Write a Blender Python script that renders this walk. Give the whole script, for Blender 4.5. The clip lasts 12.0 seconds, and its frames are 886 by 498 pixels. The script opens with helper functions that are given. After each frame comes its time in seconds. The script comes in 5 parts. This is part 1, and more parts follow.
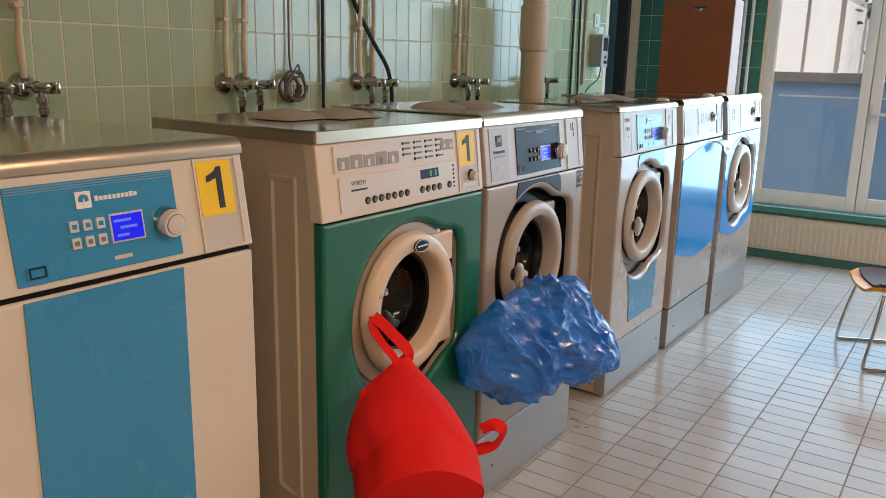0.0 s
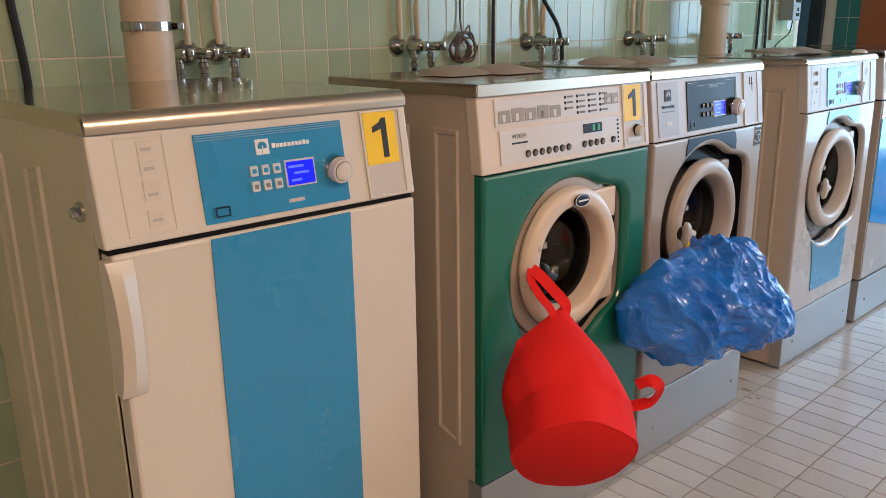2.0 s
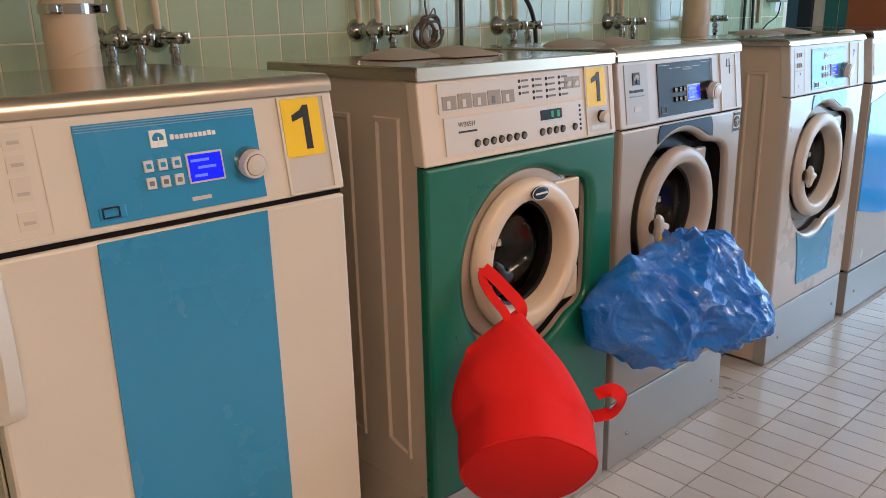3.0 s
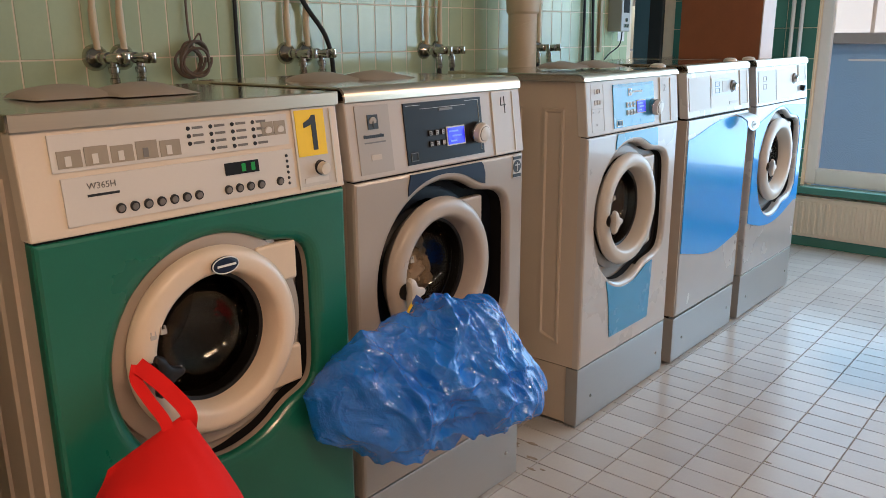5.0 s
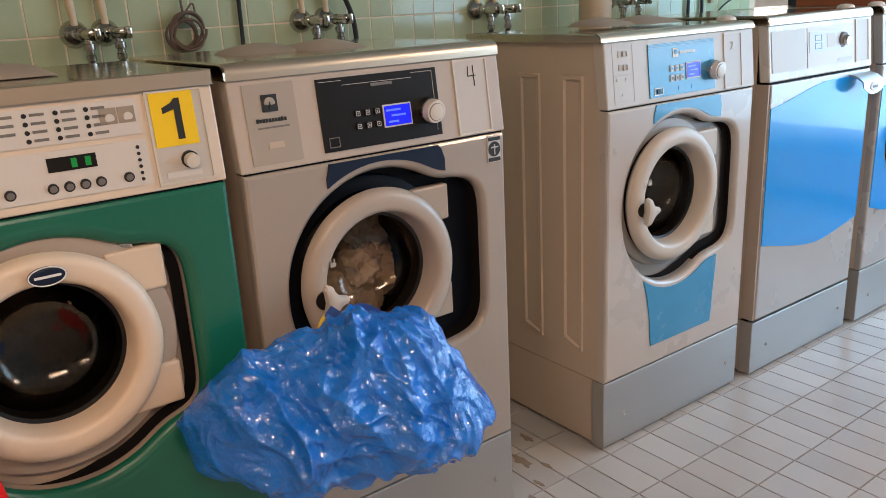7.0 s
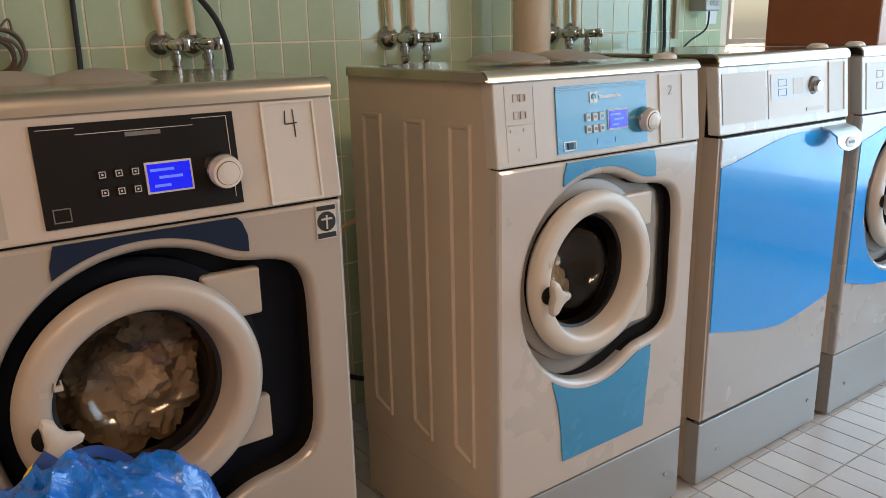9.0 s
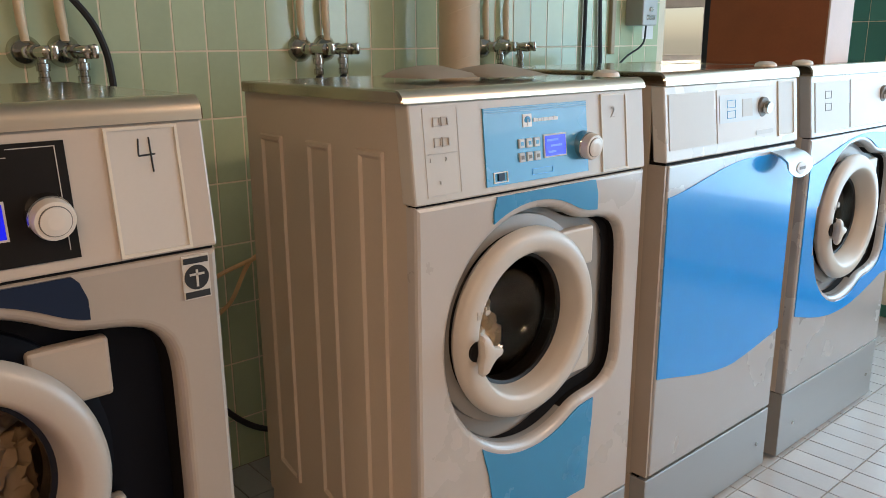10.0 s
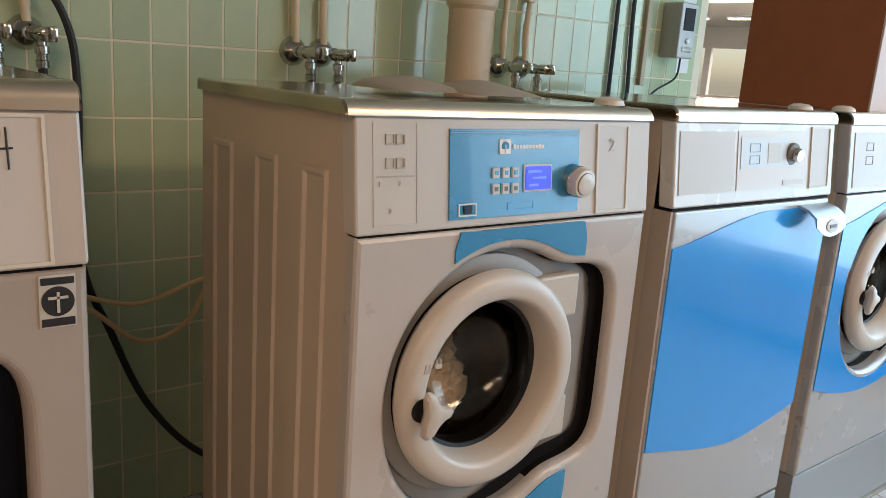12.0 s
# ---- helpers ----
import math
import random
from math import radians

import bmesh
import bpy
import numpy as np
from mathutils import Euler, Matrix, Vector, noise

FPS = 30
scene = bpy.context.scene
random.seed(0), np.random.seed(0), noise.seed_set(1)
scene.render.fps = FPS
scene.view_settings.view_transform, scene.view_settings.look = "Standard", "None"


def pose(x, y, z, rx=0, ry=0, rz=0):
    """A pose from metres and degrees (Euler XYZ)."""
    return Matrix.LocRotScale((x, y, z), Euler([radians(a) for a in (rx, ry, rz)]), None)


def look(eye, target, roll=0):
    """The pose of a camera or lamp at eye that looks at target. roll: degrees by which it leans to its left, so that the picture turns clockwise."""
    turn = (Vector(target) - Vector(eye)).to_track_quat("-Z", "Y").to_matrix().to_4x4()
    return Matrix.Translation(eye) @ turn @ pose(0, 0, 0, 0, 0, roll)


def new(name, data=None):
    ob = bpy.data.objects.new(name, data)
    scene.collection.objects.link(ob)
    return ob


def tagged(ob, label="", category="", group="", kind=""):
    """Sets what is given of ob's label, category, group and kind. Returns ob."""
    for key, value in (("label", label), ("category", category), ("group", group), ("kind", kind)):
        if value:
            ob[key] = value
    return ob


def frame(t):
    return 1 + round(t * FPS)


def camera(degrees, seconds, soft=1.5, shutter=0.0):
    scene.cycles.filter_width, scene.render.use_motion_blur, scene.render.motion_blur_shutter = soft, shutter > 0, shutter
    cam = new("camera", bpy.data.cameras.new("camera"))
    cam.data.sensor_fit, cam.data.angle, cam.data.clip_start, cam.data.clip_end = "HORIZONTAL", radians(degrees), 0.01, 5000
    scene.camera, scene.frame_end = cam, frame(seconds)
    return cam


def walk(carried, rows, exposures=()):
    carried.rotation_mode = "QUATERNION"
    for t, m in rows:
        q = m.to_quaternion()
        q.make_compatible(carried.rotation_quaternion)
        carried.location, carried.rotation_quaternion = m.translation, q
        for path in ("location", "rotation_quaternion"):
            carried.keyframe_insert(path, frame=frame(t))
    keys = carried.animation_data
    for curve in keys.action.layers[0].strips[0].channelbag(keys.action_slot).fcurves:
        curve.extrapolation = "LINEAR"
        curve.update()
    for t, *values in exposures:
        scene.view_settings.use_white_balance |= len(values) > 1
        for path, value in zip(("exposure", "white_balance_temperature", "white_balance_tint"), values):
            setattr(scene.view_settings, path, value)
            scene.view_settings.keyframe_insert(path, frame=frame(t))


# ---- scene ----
# camera and walk
cam = camera(58.2, 12.0, soft=0.8)
PATH = [
    (0, (0.302, -0.054, 1.368), (-0.795, 1.555, 0.91), 1.2),
    (0.5, (0.29, -0.061, 1.362), (-0.767, 1.576, 0.912), 1.8),
    (1, (0.301, -0.094, 1.336), (-0.905, 1.412, 0.811), 1.9),
    (1.5, (0.32, -0.078, 1.337), (-1.066, 1.257, 0.791), 0.1),
    (2, (0.354, -0.059, 1.338), (-1.06, 1.251, 0.803), -0.8),
    (2.5, (0.357, -0.013, 1.329), (-1.106, 1.239, 0.789), -1.4),
    (3, (0.324, 0.132, 1.312), (-1.083, 1.44, 0.754), -1.4),
    (3.5, (0.288, 0.285, 1.329), (-0.968, 1.76, 0.832), 0.5),
    (3.7, (0.292, 0.336, 1.344), (-0.893, 1.863, 0.831), 1.5),
    (5.3, (0.413, 0.812, 1.321), (-0.86, 2.267, 0.809), -0.3),
    (5.5, (0.365, 0.888, 1.317), (-0.925, 2.329, 0.81), 0.4),
    (6, (0.345, 0.992, 1.306), (-1.069, 2.293, 0.751), -0.6),
    (6.5, (0.465, 1.163, 1.326), (-1.169, 2.181, 0.782), -2.1),
    (7, (0.54, 1.321, 1.312), (-1.005, 2.445, 0.72), -3.0),
    (7.5, (0.459, 1.476, 1.304), (-0.983, 2.733, 0.72), -1.6),
    (7.7, (0.425, 1.529, 1.302), (-1.002, 2.823, 0.763), -1.2),
    (9.3, (0.278, 1.945, 1.291), (-1.285, 3.075, 0.763), -1.4),
    (9.5, (0.228, 1.987, 1.313), (-1.311, 3.147, 0.778), -0.5),
    (10, (0.144, 2.072, 1.289), (-1.312, 3.349, 0.788), -0.4),
    (10.5, (0.121, 2.183, 1.303), (-1.358, 3.424, 0.781), 2.2),
    (11, (0.102, 2.221, 1.287), (-1.423, 3.403, 0.76), 3.0),
    (11.5, (0.065, 2.299, 1.285), (-1.482, 3.48, 0.824), 3.6),
    (12, (0.069, 2.311, 1.271), (-1.452, 3.529, 0.818), 4.0),
]
EXPOSURES = [(0.0, 0.0), (0.5, -0.05), (1.0, 0.05), (1.5, 0.15), (2.5, 0.27), (3.0, 0.2), (3.5, 0.0), (5.5, 0.05), (6.0, 0.2), (6.5, 0.38), (7.0, 0.2), (7.5, 0.06), (9.5, 0.12), (12.0, 0.03)]
KELVIN_T, KELVIN = (0.5, 1.5, 3.0, 3.5, 6.0, 6.5, 7.0, 7.5, 9.5), (6850, 6200, 6200, 6550, 6700, 6500, 6450, 6500, 6950)
walk(cam, [(t, look(eye, target, roll)) for t, eye, target, roll in PATH], [(t, stops, float(np.interp(t, KELVIN_T, KELVIN)), 16) for t, stops in EXPOSURES])

# ---- room measures ----
WALL_X = -1.99      # tiled wall behind the machines
FAR_Y = 6.06        # wall with the windows
RIGHT_X = 3.2
BACK_Y = -2.2
CEIL = 2.6
WALL_END = 5.28     # end of the tiled wall
SPLIT = 1.015       # joint between machine front and control panel
TOP = 1.192         # underside of the machine tops

# ---- world, sun, lamps ----
world = bpy.data.worlds.new("sky")
scene.world = world
world.use_nodes = True
wn = world.node_tree
sky = wn.nodes.new("ShaderNodeTexSky")
sky.sky_type = "NISHITA"
sky.sun_disc = False
sky.sun_elevation = radians(38)
sky.sun_rotation = radians(60)
wn.links.new(sky.outputs[0], wn.nodes["Background"].inputs[0])
wn.nodes["Background"].inputs[1].default_value = 0.15

sun = new("sun", bpy.data.lights.new("sun", "SUN"))
sun.data.energy = 4.0
sun.data.angle = radians(0.6)
sun.data.color = (1.0, 0.95, 0.86)
sun.matrix_world = look((6, 12, 9), (0, 6, 0))


def area(name, at, target, sx, sy, watts, colour):
    ob = new(name, bpy.data.lights.new(name, "AREA"))
    ob.data.shape = "RECTANGLE"
    ob.data.size, ob.data.size_y, ob.data.energy, ob.data.color = sx, sy, watts, colour
    ob.matrix_world = look(at, target)
    return ob


area("window_daylight", (0.735, FAR_Y - 0.03, 1.42), (0.735, 0, 1.2), 3.7, 1.9, 112, (0.42, 0.74, 1.0))
LAMPS = [(1.35, -1.2), (1.35, 1.15), (1.35, 4.7)]
for lx, ly in LAMPS:
    area("tube_light", (lx, ly, CEIL - 0.1), (lx, ly, 0), 0.16, 1.2, 46, (1.0, 0.70, 0.47))


# ---- materials ----
def mat(name, colour, rough=0.5, metal=0.0, vary=0.08, scale=6.0, fine=180.0, bump=0.02, rvary=0.08, spec=0.5,
        random_kind="", amount=0.12, stretch=(1, 1, 1), coat=0.0, trans=0.0, emit=None, power=0.0):
    """A painted, metal or cloth surface with broad and fine variation."""
    m = bpy.data.materials.new(name)
    m.use_nodes = True
    nt = m.node_tree
    b = nt.nodes["Principled BSDF"]
    b.inputs["Metallic"].default_value = metal
    b.inputs["Specular IOR Level"].default_value = spec
    b.inputs["Coat Weight"].default_value = coat
    b.inputs["Transmission Weight"].default_value = trans
    geo = nt.nodes.new("ShaderNodeNewGeometry")
    mp = nt.nodes.new("ShaderNodeMapping")
    mp.inputs["Scale"].default_value = stretch
    nt.links.new(geo.outputs["Position"], mp.inputs["Vector"])
    big = nt.nodes.new("ShaderNodeTexNoise")
    big.inputs["Scale"].default_value = scale
    big.inputs["Detail"].default_value = 5
    small = nt.nodes.new("ShaderNodeTexNoise")
    small.inputs["Scale"].default_value = fine
    small.inputs["Detail"].default_value = 3
    for n in (big, small):
        nt.links.new(mp.outputs[0], n.inputs["Vector"])

    def arith(op, a, c):
        n = nt.nodes.new("ShaderNodeMath")
        n.operation = op
        for k, v in enumerate((a, c)):
            if isinstance(v, (int, float)):
                n.inputs[k].default_value = v
            else:
                nt.links.new(v, n.inputs[k])
        return n.outputs[0]

    value = arith("ADD", arith("MULTIPLY", arith("SUBTRACT", big.outputs[0], 0.5), 2 * vary),
                  arith("MULTIPLY", arith("SUBTRACT", small.outputs[0], 0.5), vary))
    if random_kind == "object":
        info = nt.nodes.new("ShaderNodeObjectInfo")
        value = arith("ADD", value, arith("MULTIPLY", arith("SUBTRACT", info.outputs["Random"], 0.5), amount))
    if random_kind == "island":
        value = arith("ADD", value, arith("MULTIPLY", arith("SUBTRACT", geo.outputs["Random Per Island"], 0.5), amount))
    hsv = nt.nodes.new("ShaderNodeHueSaturation")
    hsv.inputs["Color"].default_value = (*colour, 1)
    nt.links.new(arith("ADD", value, 1.0), hsv.inputs["Value"])
    nt.links.new(hsv.outputs[0], b.inputs["Base Color"])
    r = arith("ADD", arith("MULTIPLY", arith("SUBTRACT", big.outputs[0], 0.5), 2 * rvary), rough)
    nt.links.new(r, b.inputs["Roughness"])
    if bump:
        bp = nt.nodes.new("ShaderNodeBump")
        bp.inputs["Strength"].default_value = bump
        bp.inputs["Distance"].default_value = 0.002
        nt.links.new(small.outputs[0], bp.inputs["Height"])
        nt.links.new(bp.outputs[0], b.inputs["Normal"])
    if emit:
        b.inputs["Emission Color"].default_value = (*emit, 1)
        b.inputs["Emission Strength"].default_value = power
    return m


M = {}
M["cream"] = mat("cream_enamel", (0.61, 0.55, 0.46), 0.38, vary=0.04, bump=0.05)
M["grey"] = mat("light_grey_enamel", (0.52, 0.475, 0.415), 0.36, vary=0.04, bump=0.05)
M["side"] = mat("grey_side_sheet", (0.49, 0.40, 0.31), 0.36, vary=0.06, bump=0.06)
M["side_steel"] = mat("galvanised_side_sheet", (0.62, 0.56, 0.43), 0.36, metal=0.3, vary=0.07, stretch=(1, 1, 0.08), bump=0.05)
M["front_warm"] = mat("warm_grey_front_sheet", (0.37, 0.315, 0.265), 0.30, metal=0.15, vary=0.04, bump=0.03, coat=0.25)
M["front_mauve"] = mat("pale_grey_front_sheet", (0.46, 0.415, 0.375), 0.28, vary=0.04, bump=0.02, coat=0.45)
M["silver"] = mat("silver_front_sheet", (0.42, 0.40, 0.385), 0.26, metal=0.2, vary=0.04, bump=0.02, coat=0.4)
M["green"] = mat("green_enamel", (0.004, 0.125, 0.078), 0.30, vary=0.12, bump=0.05, coat=0.2)
M["blue"] = mat("blue_foil", (0.022, 0.24, 0.46), 0.26, vary=0.015, bump=0.02, coat=0.4)
M["sky_blue"] = mat("bright_blue_foil", (0.004, 0.28, 0.73), 0.2, vary=0.03, bump=0.01, coat=0.35)
M["navy"] = mat("navy_foil", (0.006, 0.014, 0.036), 0.36, vary=0.1, spec=0.3)
M["black"] = mat("black_plastic", (0.010, 0.009, 0.009), 0.38, vary=0.15, spec=0.3)
M["panel_black"] = mat("dark_control_foil", (0.009, 0.007, 0.006), 0.42, vary=0.1, spec=0.2)
M["recess_black"] = mat("black_recess_plastic", (0.004, 0.005, 0.009), 0.45, vary=0.1, spec=0.12)
M["rubber"] = mat("black_rubber", (0.015, 0.015, 0.016), 0.6, vary=0.2)
# near-black for open joints, and for shade painted into the door recesses
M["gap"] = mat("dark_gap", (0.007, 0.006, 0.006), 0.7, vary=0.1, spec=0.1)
M["steel"] = mat("brushed_steel_top", (0.58, 0.475, 0.375), 0.13, metal=1.0, vary=0.06, stretch=(1, 0.06, 1), fine=400, bump=0.02, rvary=0.05)
M["steel_satin"] = mat("satin_steel_edge", (0.74, 0.60, 0.45), 0.33, metal=1.0, vary=0.06, stretch=(1, 0.06, 1), fine=400, bump=0.02, rvary=0.05)
M["plinth"] = mat("brushed_steel_plinth", (0.50, 0.50, 0.49), 0.36, metal=0.85, vary=0.06, stretch=(1, 0.06, 1), fine=300, bump=0.06)
M["panel_steel"] = mat("bright_panel_sheet", (0.60, 0.57, 0.53), 0.28, metal=0.08, vary=0.05, bump=0.03)
M["chrome"] = mat("chrome", (0.55, 0.52, 0.48), 0.14, metal=1.0, vary=0.1, scale=30, bump=0.03)
M["knob"] = mat("knob_enamel", (0.66, 0.60, 0.53), 0.32, metal=0.15, vary=0.05)
M["door_grey"] = mat("door_ring_enamel", (0.53, 0.475, 0.41), 0.35, vary=0.04, bump=0.03)
M["door_cream"] = mat("cream_door_ring", (0.66, 0.53, 0.40), 0.36, vary=0.05, bump=0.03)
M["taupe"] = mat("taupe_panel_enamel", (0.47, 0.40, 0.335), 0.34, vary=0.04, bump=0.04)
M["door_taupe"] = mat("taupe_door_ring", (0.41, 0.345, 0.285), 0.33, vary=0.04, bump=0.03)
M["cloth_brown"] = mat("brown_wet_laundry", (0.38, 0.28, 0.19), 0.7, vary=0.2, scale=14, bump=0.3)
M["cream_old"] = mat("yellowed_cream_enamel", (0.66, 0.55, 0.43), 0.38, vary=0.05, bump=0.05)
M["recess_beige"] = mat("beige_recess", (0.38, 0.31, 0.25), 0.45, vary=0.07)
M["recess_grey"] = mat("grey_recess", (0.27, 0.26, 0.245), 0.42, vary=0.06)
# drum steel coloured almost black, so the unlit inside is in the base colour
M["drum"] = mat("drum_steel_shaded", (0.035, 0.030, 0.026), 0.24, metal=0.8, vary=0.2, scale=25)
M["lcd"] = mat("blue_lit_display", (0.004, 0.008, 0.25), 0.25, vary=0.0, bump=0, emit=(0.004, 0.012, 1.0), power=0.72)
M["lcd_ink"] = mat("display_writing", (0.12, 0.2, 0.8), 0.3, vary=0.0, bump=0, emit=(0.10, 0.18, 1.0), power=0.4)
M["led_green"] = mat("green_digits", (0.0, 0.2, 0.03), 0.3, vary=0.0, bump=0, emit=(0.0, 0.5, 0.1), power=0.10)
M["white_print"] = mat("white_print", (0.75, 0.75, 0.73), 0.4, vary=0.03)
M["button"] = mat("pale_button", (0.55, 0.58, 0.58), 0.35, vary=0.03)
M["ink"] = mat("black_ink", (0.012, 0.012, 0.012), 0.5, vary=0.1)
M["pencil"] = mat("faded_grey_print", (0.16, 0.145, 0.13), 0.5, vary=0.1)
M["pale_print"] = mat("pale_printed_foil", (0.52, 0.48, 0.43), 0.4, vary=0.04)
M["cream_print"] = mat("faint_cream_print", (0.585, 0.52, 0.43), 0.4, vary=0.04)
M["faint_ink"] = mat("faint_grey_ink", (0.42, 0.38, 0.33), 0.45, vary=0.1)
M["picture_print"] = mat("brown_picture_print", (0.30, 0.25, 0.19), 0.4, vary=0.08, scale=60)
M["foil_white"] = mat("white_control_foil", (0.60, 0.56, 0.51), 0.35, vary=0.03)
M["yellow"] = mat("yellow_sticker", (0.86, 0.56, 0.003), 0.45, vary=0.05)
M["lamp_white"] = mat("white_lamp_cover", (0.8, 0.8, 0.78), 0.4, vary=0.02, emit=(1.0, 0.85, 0.62), power=3.0)
M["tile"] = mat("green_wall_tile", (0.47, 0.555, 0.365), 0.11, vary=0.07, scale=9, fine=60, bump=0.04, random_kind="object", amount=0.16, rvary=0.05)
M["tile_far"] = mat("green_wall_tile_rest", (0.47, 0.555, 0.365), 0.11, vary=0.07, scale=9, fine=60, bump=0.04, random_kind="island", amount=0.16, rvary=0.05)
M["teal"] = mat("teal_wall_tile", (0.05, 0.20, 0.165), 0.16, vary=0.08, scale=9, bump=0.04, random_kind="island", amount=0.2)
M["grout"] = mat("wall_grout", (0.80, 0.69, 0.53), 0.8, vary=0.12, scale=14, bump=0.2)
M["floor_tile"] = mat("white_floor_tile", (0.40, 0.392, 0.38), 0.17, vary=0.08, scale=5, fine=90, bump=0.03, spec=0.12, random_kind="object", amount=0.12, rvary=0.06)
M["floor_rest"] = mat("white_floor_tile_rest", (0.40, 0.392, 0.38), 0.17, vary=0.08, scale=5, fine=90, bump=0.03, spec=0.12, random_kind="island", amount=0.12, rvary=0.06)
M["floor_grout"] = mat("brown_floor_grout", (0.21, 0.17, 0.13), 0.85, vary=0.35, scale=9, bump=0.2)
M["plaster"] = mat("grey_plaster", (0.27, 0.25, 0.225), 0.8, vary=0.04, bump=0.1)
M["hall_white"] = mat("white_hall_paint", (0.76, 0.75, 0.72), 0.8, vary=0.04, bump=0.1)
M["ceiling"] = mat("ceiling_paint", (0.45, 0.43, 0.40), 0.85, vary=0.03, bump=0.1)
M["frame"] = mat("white_window_frame", (0.72, 0.75, 0.76), 0.35, vary=0.03)
M["pane"] = mat("window_glass", (0.95, 0.97, 1.0), 0.0, vary=0.0, bump=0, rvary=0.0, trans=1.0)
M["radiator"] = mat("cream_radiator_enamel", (0.62, 0.55, 0.44), 0.4, vary=0.03)
M["pipe_cream"] = mat("cream_painted_pipe", (0.72, 0.58, 0.39), 0.4, vary=0.08, scale=12, bump=0.08)
M["duct"] = mat("cream_duct", (0.68, 0.55, 0.40), 0.45, vary=0.06, scale=8, bump=0.05)
M["brown_board"] = mat("rust_brown_board", (0.33, 0.11, 0.05), 0.75, vary=0.16, scale=14, bump=0.2)
M["board_edge"] = mat("pale_board_edge", (0.62, 0.50, 0.46), 0.7, vary=0.1)
M["red"] = mat("red_cloth", (0.70, 0.015, 0.012), 0.8, vary=0.08, scale=8, fine=900, bump=0.25, spec=0.2)
M["cable_brown"] = mat("brown_wire", (0.16, 0.11, 0.08), 0.5, vary=0.15)
M["cable_tan"] = mat("tan_wire", (0.74, 0.48, 0.25), 0.5, vary=0.15)
M["wood"] = mat("pale_wood_batten", (0.42, 0.32, 0.20), 0.5, vary=0.15, stretch=(4, 4, 0.3))
M["box_grey"] = mat("grey_metal_box", (0.42, 0.41, 0.39), 0.4, metal=0.3, vary=0.05)
M["orange"] = mat("orange_chair_shell", (0.80, 0.33, 0.01), 0.4, vary=0.05)
M["chair_pad"] = mat("dark_brown_seat_pad", (0.06, 0.028, 0.022), 0.7, vary=0.15, bump=0.3)
M["cloth"] = mat("white_wet_laundry", (0.84, 0.75, 0.62), 0.7, vary=0.18, scale=14, bump=0.3)
M["cloth_blue"] = mat("blue_laundry", (0.08, 0.17, 0.38), 0.7, vary=0.2, scale=14, bump=0.3)
M["cloth_red"] = mat("dark_red_laundry", (0.22, 0.02, 0.02), 0.7, vary=0.2, scale=14, bump=0.3)
M["strap"] = mat("blue_bag_strap", (0.02, 0.07, 0.26), 0.45, vary=0.2, scale=60)
M["strap_yellow"] = mat("yellow_strap_print", (0.75, 0.55, 0.04), 0.5, vary=0.1)
M["outside_grey"] = mat("grey_balcony_rail", (0.30, 0.34, 0.38), 0.6, vary=0.06)
M["outside_ground"] = mat("pale_asphalt", (0.16, 0.16, 0.15), 0.9, vary=0.2, scale=3)
M["leaf"] = mat("green_leaves", (0.07, 0.11, 0.04), 0.6, vary=0.3, random_kind="island", amount=0.5)
M["blind"] = mat("white_blind_slat", (0.75, 0.76, 0.77), 0.6, vary=0.03)
M["hall_blue"] = mat("blue_cabinet_paint", (0.08, 0.27, 0.42), 0.5, vary=0.06)
M["dark_frame"] = mat("dark_door_frame", (0.03, 0.04, 0.045), 0.45, vary=0.1)
M["foil_line"] = mat("pale_blue_foil_print", (0.16, 0.36, 0.52), 0.35, vary=0.03)
M["plate_taupe"] = mat("taupe_plate_foil", (0.37, 0.32, 0.265), 0.35, vary=0.04)
M["bumper"] = mat("white_plastic_bumper", (0.66, 0.62, 0.56), 0.4, vary=0.03)


def crumpled_plastic():
    """Glossy woven blue plastic with sharp creases."""
    m = mat("blue_tarpaulin_plastic", (0.002, 0.155, 0.62), 0.15, vary=0.2, scale=16, fine=90, bump=0.0, spec=0.7, coat=0.5, rvary=0.06)
    nt = m.node_tree
    b = nt.nodes["Principled BSDF"]
    geo = next(n for n in nt.nodes if n.type == "NEW_GEOMETRY")
    warp = nt.nodes.new("ShaderNodeTexNoise")
    warp.inputs["Scale"].default_value = 14
    add = nt.nodes.new("ShaderNodeVectorMath")
    add.operation = "MULTIPLY_ADD"
    add.inputs[1].default_value = (0.09, 0.09, 0.09)
    nt.links.new(geo.outputs["Position"], warp.inputs["Vector"])
    nt.links.new(warp.outputs["Color"], add.inputs[0])
    nt.links.new(geo.outputs["Position"], add.inputs[2])
    v = nt.nodes.new("ShaderNodeTexVoronoi")
    v.feature = "F1"
    v.inputs["Scale"].default_value = 150
    nt.links.new(add.outputs[0], v.inputs["Vector"])
    bp = nt.nodes.new("ShaderNodeBump")
    bp.inputs["Strength"].default_value = 0.20
    bp.inputs["Distance"].default_value = 0.01
    nt.links.new(v.outputs["Distance"], bp.inputs["Height"])
    nt.links.new(bp.outputs[0], b.inputs["Normal"])
    return m


M["tarp"] = crumpled_plastic()


